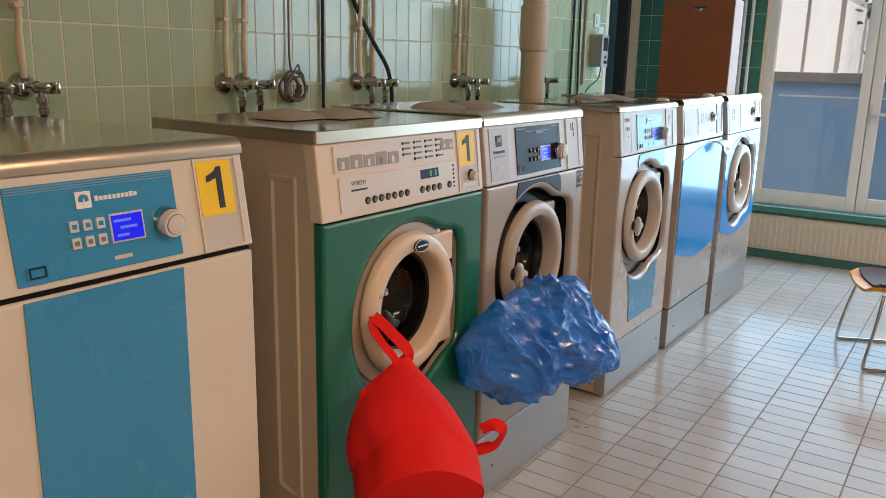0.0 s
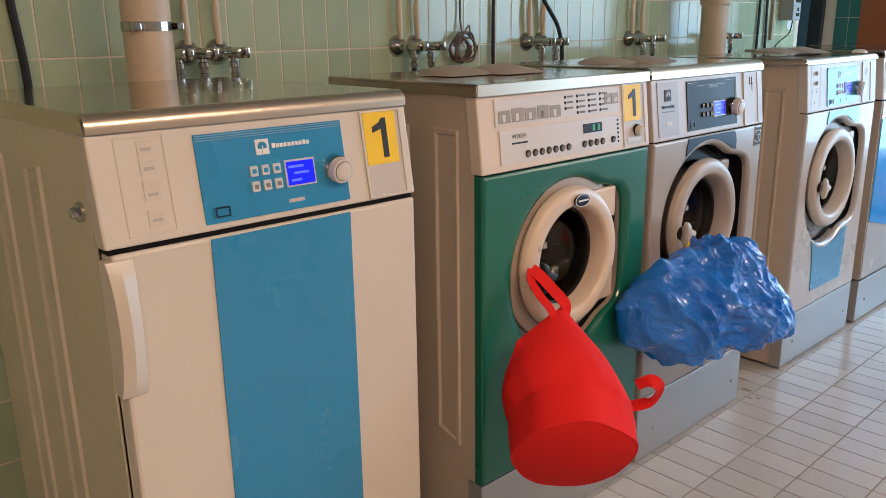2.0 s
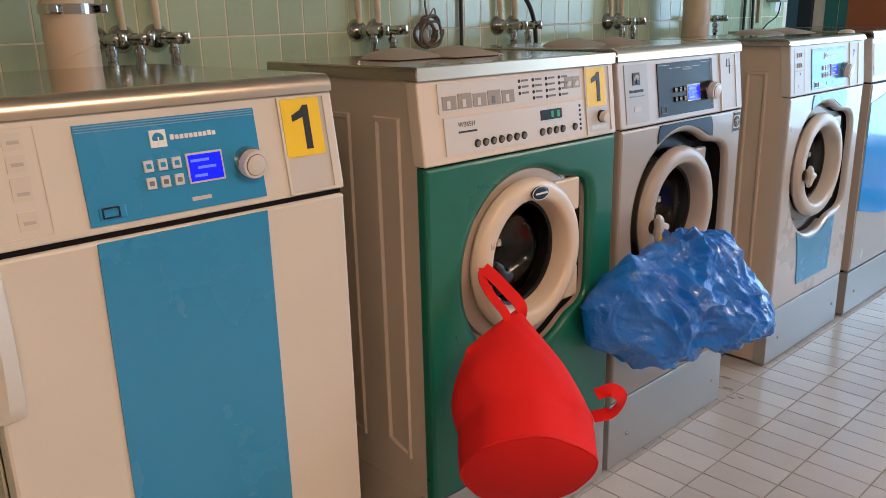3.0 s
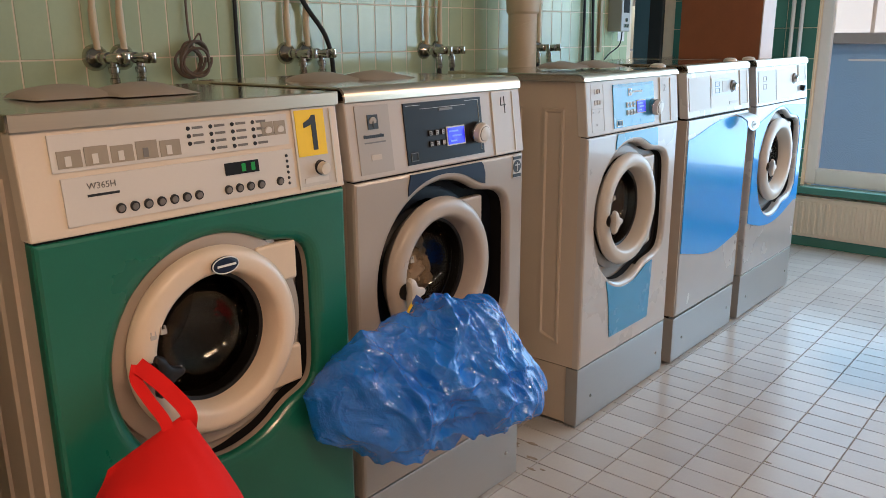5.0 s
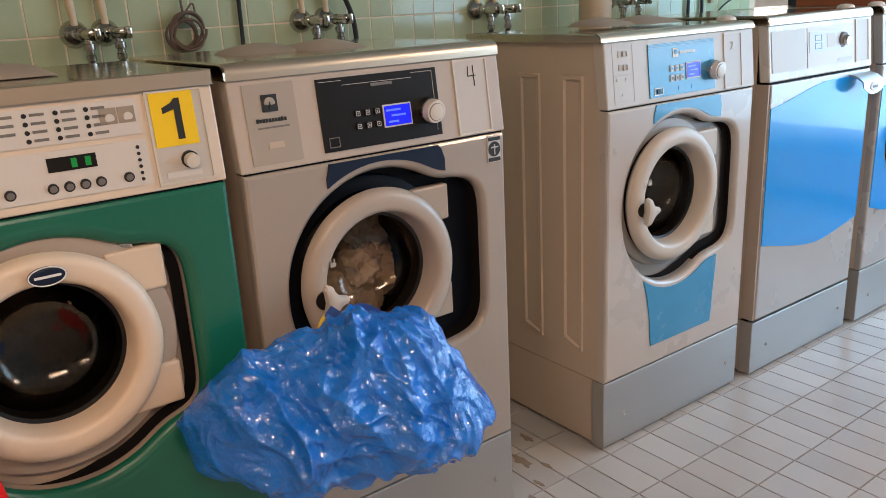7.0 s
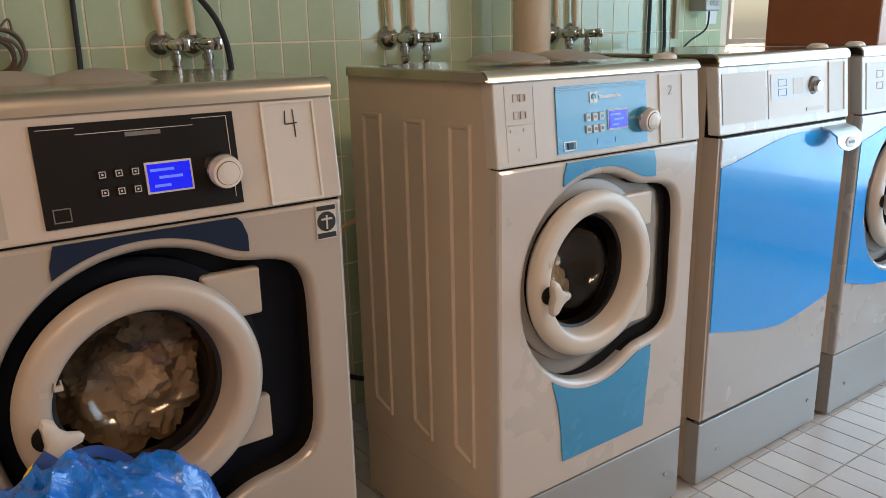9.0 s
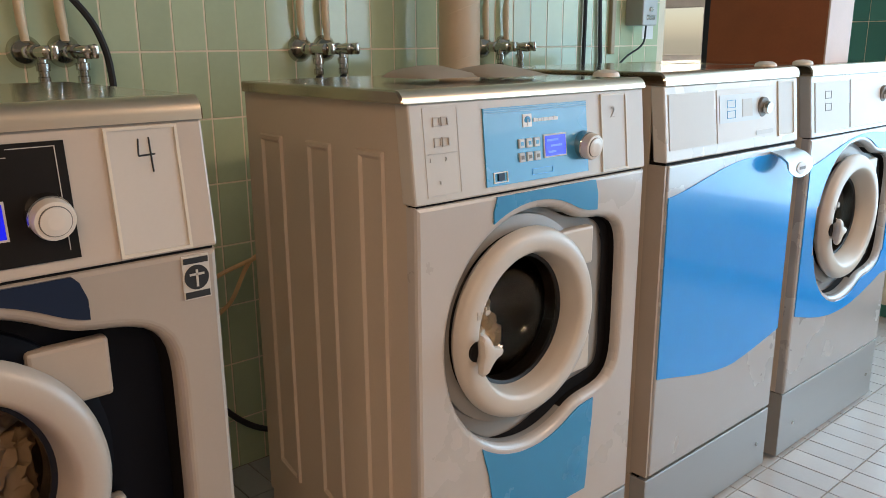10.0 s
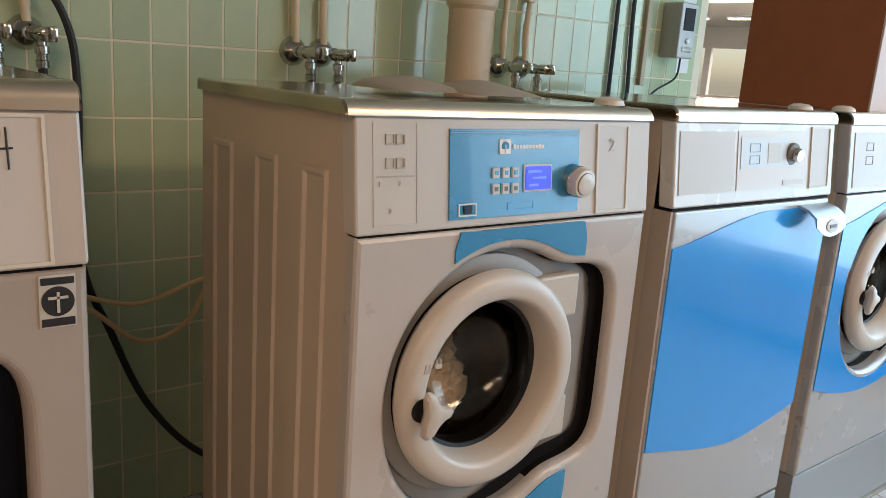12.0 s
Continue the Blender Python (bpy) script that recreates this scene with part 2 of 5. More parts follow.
def translucent_sheet(name, colour, through_part):
    """A frosted sheet that daylight shines through."""
    m = mat(name, colour, 0.4, vary=0.05, scale=2)
    nt = m.node_tree
    mix = nt.nodes.new("ShaderNodeMixShader")
    glow = nt.nodes.new("ShaderNodeBsdfTranslucent")
    glow.inputs[0].default_value = (*colour, 1)
    mix.inputs[0].default_value = through_part
    nt.links.new(nt.nodes["Principled BSDF"].outputs[0], mix.inputs[1])
    nt.links.new(glow.outputs[0], mix.inputs[2])
    nt.links.new(mix.outputs[0], nt.nodes["Material Output"].inputs["Surface"])
    return m


M["outside_blue"] = translucent_sheet("blue_balcony_panel", (0.30, 0.48, 0.66), 0.5)


def thin_glass(name, tint, gloss):
    """A clear bowl that lets the drum show and carries a faint sheen."""
    m = bpy.data.materials.new(name)
    m.use_nodes = True
    nt = m.node_tree
    nt.nodes.remove(nt.nodes["Principled BSDF"])
    clear = nt.nodes.new("ShaderNodeBsdfTransparent")
    clear.inputs[0].default_value = (*tint, 1)
    shine = nt.nodes.new("ShaderNodeBsdfGlossy")
    shine.inputs["Color"].default_value = (1, 0.97, 0.92, 1)
    shine.inputs["Roughness"].default_value = 0.03
    mix = nt.nodes.new("ShaderNodeMixShader")
    mix.inputs[0].default_value = gloss
    nt.links.new(clear.outputs[0], mix.inputs[1])
    nt.links.new(shine.outputs[0], mix.inputs[2])
    nt.links.new(mix.outputs[0], nt.nodes["Material Output"].inputs["Surface"])
    return m


M["glass"] = thin_glass("door_glass", (0.82, 0.79, 0.74), 0.032)

# ---- mesh helpers ----
ORIGIN = {}


def thing(name, at, label, category, group="", kind=""):
    ob = new(name)
    ob.empty_display_size = 0.1
    ob.location = at
    ORIGIN[ob.name] = Vector(at)
    return tagged(ob, label, category, group, kind)


def part(name, bm, material, parent=None, label="", smooth=False):
    """Links a bmesh in world coordinates as one mesh under its parent."""
    me = bpy.data.meshes.new(name)
    bmesh.ops.recalc_face_normals(bm, faces=bm.faces)
    bm.to_mesh(me)
    bm.free()
    return part_mesh(name, me, material, parent, label, smooth)


def part_mesh(name, me, material, parent=None, label="", smooth=False):
    me.materials.clear()
    me.materials.append(M[material])
    ob = new(name, me)
    if parent:
        o = ORIGIN[parent.name]
        me.transform(Matrix.Translation(-o))
        ob.parent = parent
        ORIGIN[ob.name] = o
    if smooth:
        me.polygons.foreach_set("use_smooth", [True] * len(me.polygons))
        try:
            me.set_sharp_from_angle(angle=radians(32))
        except Exception:
            pass
    if label:
        ob["label"] = label
    return ob


def box(x0, x1, y0, y1, z0, z1, bevel=0.0, seg=2, bm=None):
    own = bmesh.new()
    bmesh.ops.create_cube(own, size=1)
    for v in own.verts:
        v.co = Vector((x0 + (v.co.x + 0.5) * (x1 - x0), y0 + (v.co.y + 0.5) * (y1 - y0), z0 + (v.co.z + 0.5) * (z1 - z0)))
    if bevel:
        bmesh.ops.bevel(own, geom=own.edges[:], offset=bevel, segments=seg, affect="EDGES", profile=0.5)
    if bm is None:
        return own
    me = bpy.data.meshes.new("tmp")
    own.to_mesh(me)
    own.free()
    bm.from_mesh(me)
    bpy.data.meshes.remove(me)
    return bm


def loft(rings, closed=True, cap0=False, cap1=False):
    """A skin over rings of points, each with the same count."""
    bm = bmesh.new()
    vs = [[bm.verts.new(p) for p in r] for r in rings]
    n = len(rings[0])
    for a, b in zip(vs, vs[1:]):
        for i in range(n if closed else n - 1):
            j = (i + 1) % n
            bm.faces.new((a[i], a[j], b[j], b[i]))
    if cap0:
        bm.faces.new(vs[0])
    if cap1:
        bm.faces.new(vs[-1])
    return bm


def turned(profile, origin, axis, n=40, cap0=False, cap1=False):
    """A lathe: profile of (radius, distance along axis)."""
    axis = Vector(axis).normalized()
    u = axis.orthogonal().normalized()
    if abs(axis.x) > 0.9:
        u = Vector((0, 1, 0))
    w = axis.cross(u)
    o = Vector(origin)
    rings = [[o + axis * d + (u * math.cos(2 * math.pi * i / n) + w * math.sin(2 * math.pi * i / n)) * r for i in range(n)] for r, d in profile]
    return loft(rings, True, cap0, cap1)


def tube(points, radius, n=10, cap=True):
    """A round bar along points; radius may be a list."""
    pts = [Vector(p) for p in points]
    rs = radius if isinstance(radius, (list, tuple)) else [radius] * len(pts)
    rings = []
    u = None
    for i, p in enumerate(pts):
        d = (pts[min(i + 1, len(pts) - 1)] - pts[max(i - 1, 0)]).normalized()
        u = d.orthogonal().normalized() if u is None else (u - d * u.dot(d)).normalized()
        w = d.cross(u)
        rings.append([p + (u * math.cos(2 * math.pi * k / n) + w * math.sin(2 * math.pi * k / n)) * rs[i] for k in range(n)])
    return loft(rings, True, cap, cap)


def curve_points(pts, steps=8):
    """Catmull-Rom through points."""
    p = [Vector(q) for q in pts]
    p = [2 * p[0] - p[1]] + p + [2 * p[-1] - p[-2]]
    out = []
    for i in range(1, len(p) - 2):
        for k in range(steps):
            t = k / steps
            a, b, c, d = p[i - 1], p[i], p[i + 1], p[i + 2]
            out.append(0.5 * ((2 * b) + (c - a) * t + (2 * a - 5 * b + 4 * c - d) * t * t + (3 * b - a - 3 * c + d) * t ** 3))
    out.append(p[-2])
    return out


def text_mesh(words, size, place, thick=0.0006, turn=0.0, heavy=0.0):
    """Raised writing that faces +x with its left end at place."""
    cu = bpy.data.curves.new("writing", "FONT")
    cu.body, cu.size, cu.extrude, cu.resolution_u, cu.offset = words, size, thick, 3, heavy * size
    ob = bpy.data.objects.new("writing", cu)
    scene.collection.objects.link(ob)
    bpy.context.view_layer.update()
    me = bpy.data.meshes.new_from_object(ob.evaluated_get(bpy.context.evaluated_depsgraph_get()))
    bpy.data.objects.remove(ob)
    basis = Matrix(((0, 0, 1, 0), (1, 0, 0, 0), (0, 1, 0, 0), (0, 0, 0, 1)))
    me.transform(Matrix.Translation(place) @ basis @ Matrix.Rotation(radians(turn), 4, "Z"))
    return me


# ---- setting ----
def structure(name, bm, material, label, category="wall"):
    return tagged(part(name, bm, material), label, category, kind="structure")


structure("floor", box(-3.4, RIGHT_X + 0.1, BACK_Y - 0.1, FAR_Y + 0.1, -0.15, -0.004), "floor_grout", "tiled floor bed with brown worn grout lines", "floor")
FLOOR = bpy.data.objects["floor"]
structure("wall_west", box(WALL_X - 0.14, WALL_X - 0.0014, BACK_Y - 0.1, WALL_END, -0.004, CEIL), "grout", "long green tiled wall behind the washing machines")
WEST = bpy.data.objects["wall_west"]
structure("wall_east", box(RIGHT_X, RIGHT_X + 0.12, BACK_Y - 0.1, FAR_Y, -0.004, CEIL), "plaster", "plain grey plastered wall")
structure("wall_south", box(WALL_X, RIGHT_X, BACK_Y - 0.12, BACK_Y, -0.004, CEIL), "plaster", "plain grey plastered wall")
structure("ceiling", box(-3.4, RIGHT_X + 0.12, BACK_Y - 0.12, FAR_Y + 0.2, CEIL, CEIL + 0.12), "ceiling", "plain white painted ceiling", "ceiling")

# far wall: a window opening, a doorway behind the tiled wall's end
WIN_X0, WIN_X1, WIN_Z0, WIN_Z1 = -1.13, 2.6, 0.40, 2.35
bm = box(WIN_X0 - 1.02, WIN_X0, FAR_Y, FAR_Y + 0.2, -0.004, CEIL)
box(WIN_X0, WIN_X1, FAR_Y, FAR_Y + 0.2, -0.004, WIN_Z0 - 0.05, bm=bm)
box(WIN_X0, WIN_X1, FAR_Y, FAR_Y + 0.2, WIN_Z1, CEIL, bm=bm)
box(WIN_X1, RIGHT_X, FAR_Y, FAR_Y + 0.2, -0.004, CEIL, bm=bm)
box(-3.4, -2.15, FAR_Y, FAR_Y + 0.2, 2.2, CEIL, bm=bm)
structure("wall_north", bm, "grout", "teal tiled wall round the windows")
NORTH = bpy.data.objects["wall_north"]
structure("wall_niche", box(-3.4, -3.28, WALL_END - 0.1, FAR_Y, -0.004, CEIL), "plaster", "plain wall of the side niche")
structure("wall_niche_south", box(-3.28, WALL_X - 0.14, WALL_END - 0.1, WALL_END, -0.004, CEIL), "plaster", "plain wall of the side niche")

bm = box(-2.25, -2.155, FAR_Y - 0.03, FAR_Y + 0.23, -0.004, 2.2, 0.004)
box(-3.28, -2.25, FAR_Y - 0.03, FAR_Y + 0.23, 2.1, 2.2, 0.004, bm=bm)
structure("door_frame", bm, "dark_frame", "dark painted frame of the open doorway", "door frame")

# hall seen through the doorway
HX, HY = -12.0, 18.0
structure("hall_floor", box(HX, -1.9, FAR_Y + 0.24, HY, -0.15, -0.004), "floor_rest", "pale floor of the hall beyond the doorway", "floor")
structure("hall_ceiling", box(HX, -1.9, FAR_Y + 0.2, HY + 0.1, 2.45, 2.55), "ceiling", "white hall ceiling", "ceiling")
bm = box(HX, -1.9, HY, HY + 0.1, -0.004, 1.0)
box(HX, -1.9, HY, HY + 0.1, 2.0, 2.45, bm=bm)
for k in range(9):
    box(HX + 1.25 * k, HX + 1.25 * k + 0.16, HY, HY + 0.1, 1.0, 2.0, bm=bm)
structure("hall_wall", bm, "hall_white", "white end wall of the hall with a row of windows")
structure("hall_wall_side", box(-2.0, -1.9, FAR_Y + 0.24, HY, -0.004, 2.45), "hall_white", "white side wall of the hall")
structure("hall_wall_west", box(HX - 0.1, HX, FAR_Y + 0.2, HY, -0.004, 2.45), "hall_white", "white side wall of the hall")
structure("hall_wall_south", box(HX, -3.4, FAR_Y + 0.1, FAR_Y + 0.2, -0.004, 2.45), "hall_white", "white side wall of the hall")
for hx, hy in ((-7.8, 15.3), (-9.6, 15.3), (-6.5, 12.5), (-4.7, 12.5)):
    lamp = thing("ceiling_light", (hx, hy, 2.4), "white fluorescent ceiling light in the hall", "ceiling light", "hall ceiling lights")
    part("housing", box(hx - 0.7, hx + 0.7, hy - 0.09, hy + 0.09, 2.40, 2.45, 0.01), "frame", lamp)
    part("tube", box(hx - 0.68, hx + 0.68, hy - 0.05, hy + 0.05, 2.37, 2.40, 0.012), "lamp_white", lamp)
hall_lamp = area("hall_light", (-6.5, 12.5, 2.34), (-6.5, 12.5, 0), 1.4, 0.2, 330, (1.0, 0.95, 0.85))
cab = thing("tall_cabinet", (-3.2, 8.7, 0), "tall blue painted cabinet in the hall", "cabinet")
part("body", box(-3.7, -2.72, 8.6, 9.0, 0, 2.1, 0.01), "hall_blue", cab)
part("door", box(-3.2, -2.74, 8.575, 8.6, 0.06, 2.05, 0.006), "hall_blue", cab)
part("door", box(-3.68, -3.22, 8.575, 8.6, 0.06, 2.05, 0.006), "hall_blue", cab)

for lx, ly in LAMPS:
    lamp = thing("ceiling_light", (lx, ly, CEIL), "long white fluorescent ceiling light", "ceiling light", "laundry ceiling lights")
    part("housing", box(lx - 0.1, lx + 0.1, ly - 0.65, ly + 0.65, CEIL - 0.05, CEIL, 0.01), "frame", lamp)
    part("diffuser", box(lx - 0.08, lx + 0.08, ly - 0.62, ly + 0.62, CEIL - 0.075, CEIL - 0.052, 0.01), "lamp_white", lamp)


# ---- windows ----
def casement(name, x0, x1, label, handle_at=None):
    y0, y1 = FAR_Y + 0.04, FAR_Y + 0.10
    win = thing(name, ((x0 + x1) / 2, y0, WIN_Z0), label, "window", kind="structure")
    w = 0.065
    for nm, dims in (("window_frame", (x0, x0 + w, WIN_Z0, WIN_Z1)), ("window_frame", (x1 - w, x1, WIN_Z0, WIN_Z1)),
                     ("window_frame", (x0 + w, x1 - w, WIN_Z0, WIN_Z0 + 0.1)), ("window_frame", (x0 + w, x1 - w, WIN_Z1 - 0.07, WIN_Z1))):
        part(nm, box(dims[0], dims[1], y0, y1, dims[2], dims[3], 0.006), "frame", win)
    pane = part("pane", box(x0 + w - 0.005, x1 - w + 0.005, y0 + 0.028, y0 + 0.034, WIN_Z0 + 0.095, WIN_Z1 - 0.065), "pane", win)
    pane.visible_shadow = False
    if handle_at:
        hx = handle_at
        bm = box(hx - 0.015, hx + 0.015, y0 - 0.012, y0, 1.00, 1.13, 0.004)
        box(hx - 0.01, hx + 0.10, y0 - 0.04, y0 - 0.022, 1.07, 1.09, 0.006, bm=bm)
        box(hx - 0.01, hx + 0.01, y0 - 0.03, y0 - 0.01, 1.07, 1.09, bm=bm)
        part("handle", bm, "frame", win, "white lever handle")
    return win


casement("window_1", WIN_X0, -0.425, "tall white framed window looking on a blue balcony")
casement("window_2", -0.42, 0.75, "white framed balcony door with lever handle", -0.385)
casement("window_3", 0.755, WIN_X1, "wide white framed window")
structure("window_sill", box(WIN_X0 - 0.02, WIN_X1, FAR_Y - 0.07, FAR_Y + 0.035, WIN_Z0 - 0.05, WIN_Z0 - 0.003, 0.006), "teal", "narrow teal tiled ledge under the windows", "sill")
structure("skirting", box(WIN_X0 - 0.25, WIN_X1, FAR_Y - 0.012, FAR_Y - 0.001, 0.0, 0.075, 0.002), "teal", "dark teal tile skirting", "skirting")

rad = thing("radiator", (0.4, FAR_Y - 0.04, 0.07), "low cream panel radiator under the window", "radiator")
bm = box(WIN_X0 - 0.06, 1.9, FAR_Y - 0.05, FAR_Y - 0.012, 0.07, 0.325, 0.006)
part("panel", bm, "radiator", rad)
for i in range(74):
    x = WIN_X0 - 0.02 + i * 0.026 * 1.5
    if x < 1.86:
        part("flute", box(x, x + 0.022, FAR_Y - 0.056, FAR_Y - 0.049, 0.09, 0.30, 0.003, 1), "radiator", rad)
part("grille", box(WIN_X0 - 0.06, 1.9, FAR_Y - 0.048, FAR_Y - 0.016, 0.325, 0.332), "radiator", rad)

# balcony and distance outside
structure("ground", box(-60, 60, FAR_Y + 0.3, 160, -0.6, -0.5), "outside_ground", "pale open ground outside", "ground")
structure("balcony_floor", box(-1.85, 4.5, FAR_Y + 0.2, 8.0, -0.5, -0.05), "outside_grey", "grey balcony slab", "balcony")
structure("balcony_ceiling", box(-1.85, 4.5, FAR_Y + 0.2, 7.6, 2.48, 2.6), "plaster", "white underside of the balcony above", "balcony")
rail = thing("balcony_railing", (0, 7.5, -0.05), "blue panelled balcony railing with grey top rail", "railing")
part("panel", box(-1.85, 4.5, 7.5, 7.53, -0.05, 1.26, 0.003), "outside_blue", rail)
part("top_rail", box(-1.85, 4.5, 7.46, 7.57, 1.26, 1.345, 0.01), "outside_grey", rail)
part("mid_rail", box(-1.3, -0.35, 7.485, 7.5, 1.135, 1.15, 0.002), "blind", rail)
blind = thing("vertical_blind", (-0.7, FAR_Y + 0.16, 2.3), "white vertical blind strips outside the pane", "blind")
part("head_rail", box(-1.1, 0.75, 6.9, 6.94, 2.44, 2.48, 0.004), "frame", blind)
for i, x in enumerate((-1.04, -0.80, -0.45)):
    part("strip", box(x, x + 0.026 + 0.01 * (i % 2), 6.915, 6.918, 1.34, 2.44), "blind", blind)


def foliage_clump(at, size, count, seed):
    r = random.Random(seed)
    verts, faces = [], []
    for i in range(count):
        p = Vector(at) + Vector((r.gauss(0, size), r.gauss(0, size), r.gauss(0, size * 0.8)))
        a = Vector((r.uniform(-1, 1), r.uniform(-1, 1), r.uniform(-1, 1))).normalized()
        b = a.orthogonal().normalized()
        k = len(verts)
        s = r.uniform(0.05, 0.1)
        verts += [p - a * s, p + b * s * 0.5, p + a * s, p - b * s * 0.5]
        faces.append((k, k + 1, k + 2, k + 3))
    me = bpy.data.meshes.new("crown")
    me.from_pydata(verts, [], faces)
    return me


for i, (tx, ty, th) in enumerate(((-1.6, 17, 3.4), (1.2, 19, 4.0), (-4.5, 21, 3.8))):
    tree = thing("tree", (tx, ty, -0.5), "leafy tree beyond the balcony", "tree", "trees outside")
    part("trunk", tube(curve_points([(tx, ty, -0.5), (tx + 0.1, ty, 1.2), (tx, ty, th)]), [0.16 - 0.004 * k for k in range(17)]), "wood", tree)
    part_mesh("crown", foliage_clump((tx, ty, th), 0.9, 1500, i), "leaf", tree)


# ---- washing machines ----
def recess_outline(yc, zc, radius, right, up, down, low=0.0, n=96):
    """A circle with a rounded lobe to one side, smoothed; list of (y, z)."""
    rs = []
    for i in range(n):
        a = 2 * math.pi * i / n
        c, s = math.cos(a), math.sin(a)
        base = r = radius + low * max(0.0, -s) ** 1.5
        if c > 0.05:
            h = up if s > 0 else down
            e = 7.0
            rr = (abs(c / right) ** e + abs(s / h) ** e) ** (-1 / e)
            r = max(base, rr) if rr < 0.5 else base
        rs.append(r)
    for _ in range(3):
        rs = [(rs[i - 1] + 2 * rs[i] + rs[(i + 1) % n]) / 4 for i in range(n)]
    return [(yc + rs[i] * math.cos(2 * math.pi * i / n), zc + rs[i] * math.sin(2 * math.pi * i / n)) for i in range(n)]


def shrink(outline, d):
    n = len(outline)
    out = []
    for i in range(n):
        a, b = Vector(outline[i - 1]), Vector(outline[(i + 1) % n])
        t = (b - a).normalized()
        out.append((outline[i][0] - t.y * d, outline[i][1] + t.x * d))
    return out


def span(outline, y):
    """Lowest and highest z of the outline at y, or None."""
    zs = []
    for (ya, za), (yb, zb) in zip(outline, outline[1:] + outline[:1]):
        if (ya - y) * (yb - y) <= 0 and ya != yb:
            zs.append(za + (zb - za) * (y - ya) / (yb - ya))
    return (min(zs), max(zs)) if len(zs) > 1 else None


def holed_front(x0, x1, y0, y1, z0, z1, outline, radius=0.008, lip=1.0):
    """A front sheet with rounded outer edges, and a hole with a rolled lip."""
    bm = bmesh.new()
    inset = radius

    def rect(x, k):
        pts = []
        m = 12
        for i in range(m):
            pts.append((x, y0 + k + (y1 - y0 - 2 * k) * i / m, z0 + k))
        for i in range(m):
            pts.append((x, y1 - k, z0 + k + (z1 - z0 - 2 * k) * i / m))
        for i in range(m):
            pts.append((x, y1 - k - (y1 - y0 - 2 * k) * i / m, z1 - k))
        for i in range(m):
            pts.append((x, y0 + k, z1 - k - (z1 - z0 - 2 * k) * i / m))
        return [bm.verts.new(p) for p in pts]

    def ring(x, d):
        return [bm.verts.new((x, y, z)) for y, z in (shrink(outline, d) if d else outline)]

    outer = [rect(x0, 0), rect(x1 - inset, 0), rect(x1 - inset * 0.3, inset * 0.3), rect(x1, inset)]
    inner = [ring(x1, 0.015 - 0.015 * lip)]
    for k in range(1, 7):
        a = math.pi / 2 * k / 6
        inner.append(ring(x1 - 0.018 * (1 - math.cos(a)), 0.015 - 0.015 * lip * (1 - math.sin(a))))
    inner.append(ring(x1 - 0.022, 0.0152))
    for rows in (outer, inner):
        for a, b in zip(rows, rows[1:]):
            n = len(a)
            for i in range(n):
                bm.faces.new((a[i], a[(i + 1) % n], b[(i + 1) % n], b[i]))
    edges = []
    for loop in (outer[-1], inner[0]):
        n = len(loop)
        edges += [bm.edges.get((loop[i], loop[(i + 1) % n])) for i in range(n)]
    bmesh.ops.triangle_fill(bm, use_beauty=True, use_dissolve=False, edges=edges)
    return bm


def decal(x, ya, yb, top, bottom, outline=None, gap=0.004, n=40):
    """A thin foil between two curves, leaving out the door recess."""
    bm = bmesh.new()
    cols = []
    for i in range(n + 1):
        y = ya + (yb - ya) * i / n
        t, b = top(y), bottom(y)
        sp = span(outline, y) if outline else None
        if sp:
            lo, hi = sp[0] - gap, sp[1] + gap
            cols.append((y, [(min(hi, t), t) if t > hi else None, (b, max(lo, b)) if lo > b else None, None]))
        else:
            cols.append((y, [None, None, (b, t)]))

    def quad(ya, a, yb, b):
        bm.faces.new([bm.verts.new(p) for p in ((x, ya, a[0]), (x, yb, b[0]), (x, yb, b[1]), (x, ya, a[1]))])

    for (yl, L), (yr, R) in zip(cols, cols[1:]):
        if L[2] and R[2]:
            quad(yl, L[2], yr, R[2])
        else:
            for k in (0, 1):
                a, b = L[k], R[k]
                if L[2]:
                    a = (max(L[2][0], (b or L[2])[0]), L[2][1]) if k == 0 else (L[2][0], min(L[2][1], (b or L[2])[1]))
                if R[2]:
                    b = (max(R[2][0], (a or R[2])[0]), R[2][1]) if k == 0 else (R[2][0], min(R[2][1], (a or R[2])[1]))
                if a and b:
                    quad(yl, a, yr, b)
    bmesh.ops.remove_doubles(bm, verts=bm.verts, dist=0.0002)
    r = bmesh.ops.extrude_face_region(bm, geom=bm.faces[:])
    bmesh.ops.translate(bm, vec=(-0.004, 0, 0), verts=[v for v in r["geom"] if isinstance(v, bmesh.types.BMVert)])
    return bm


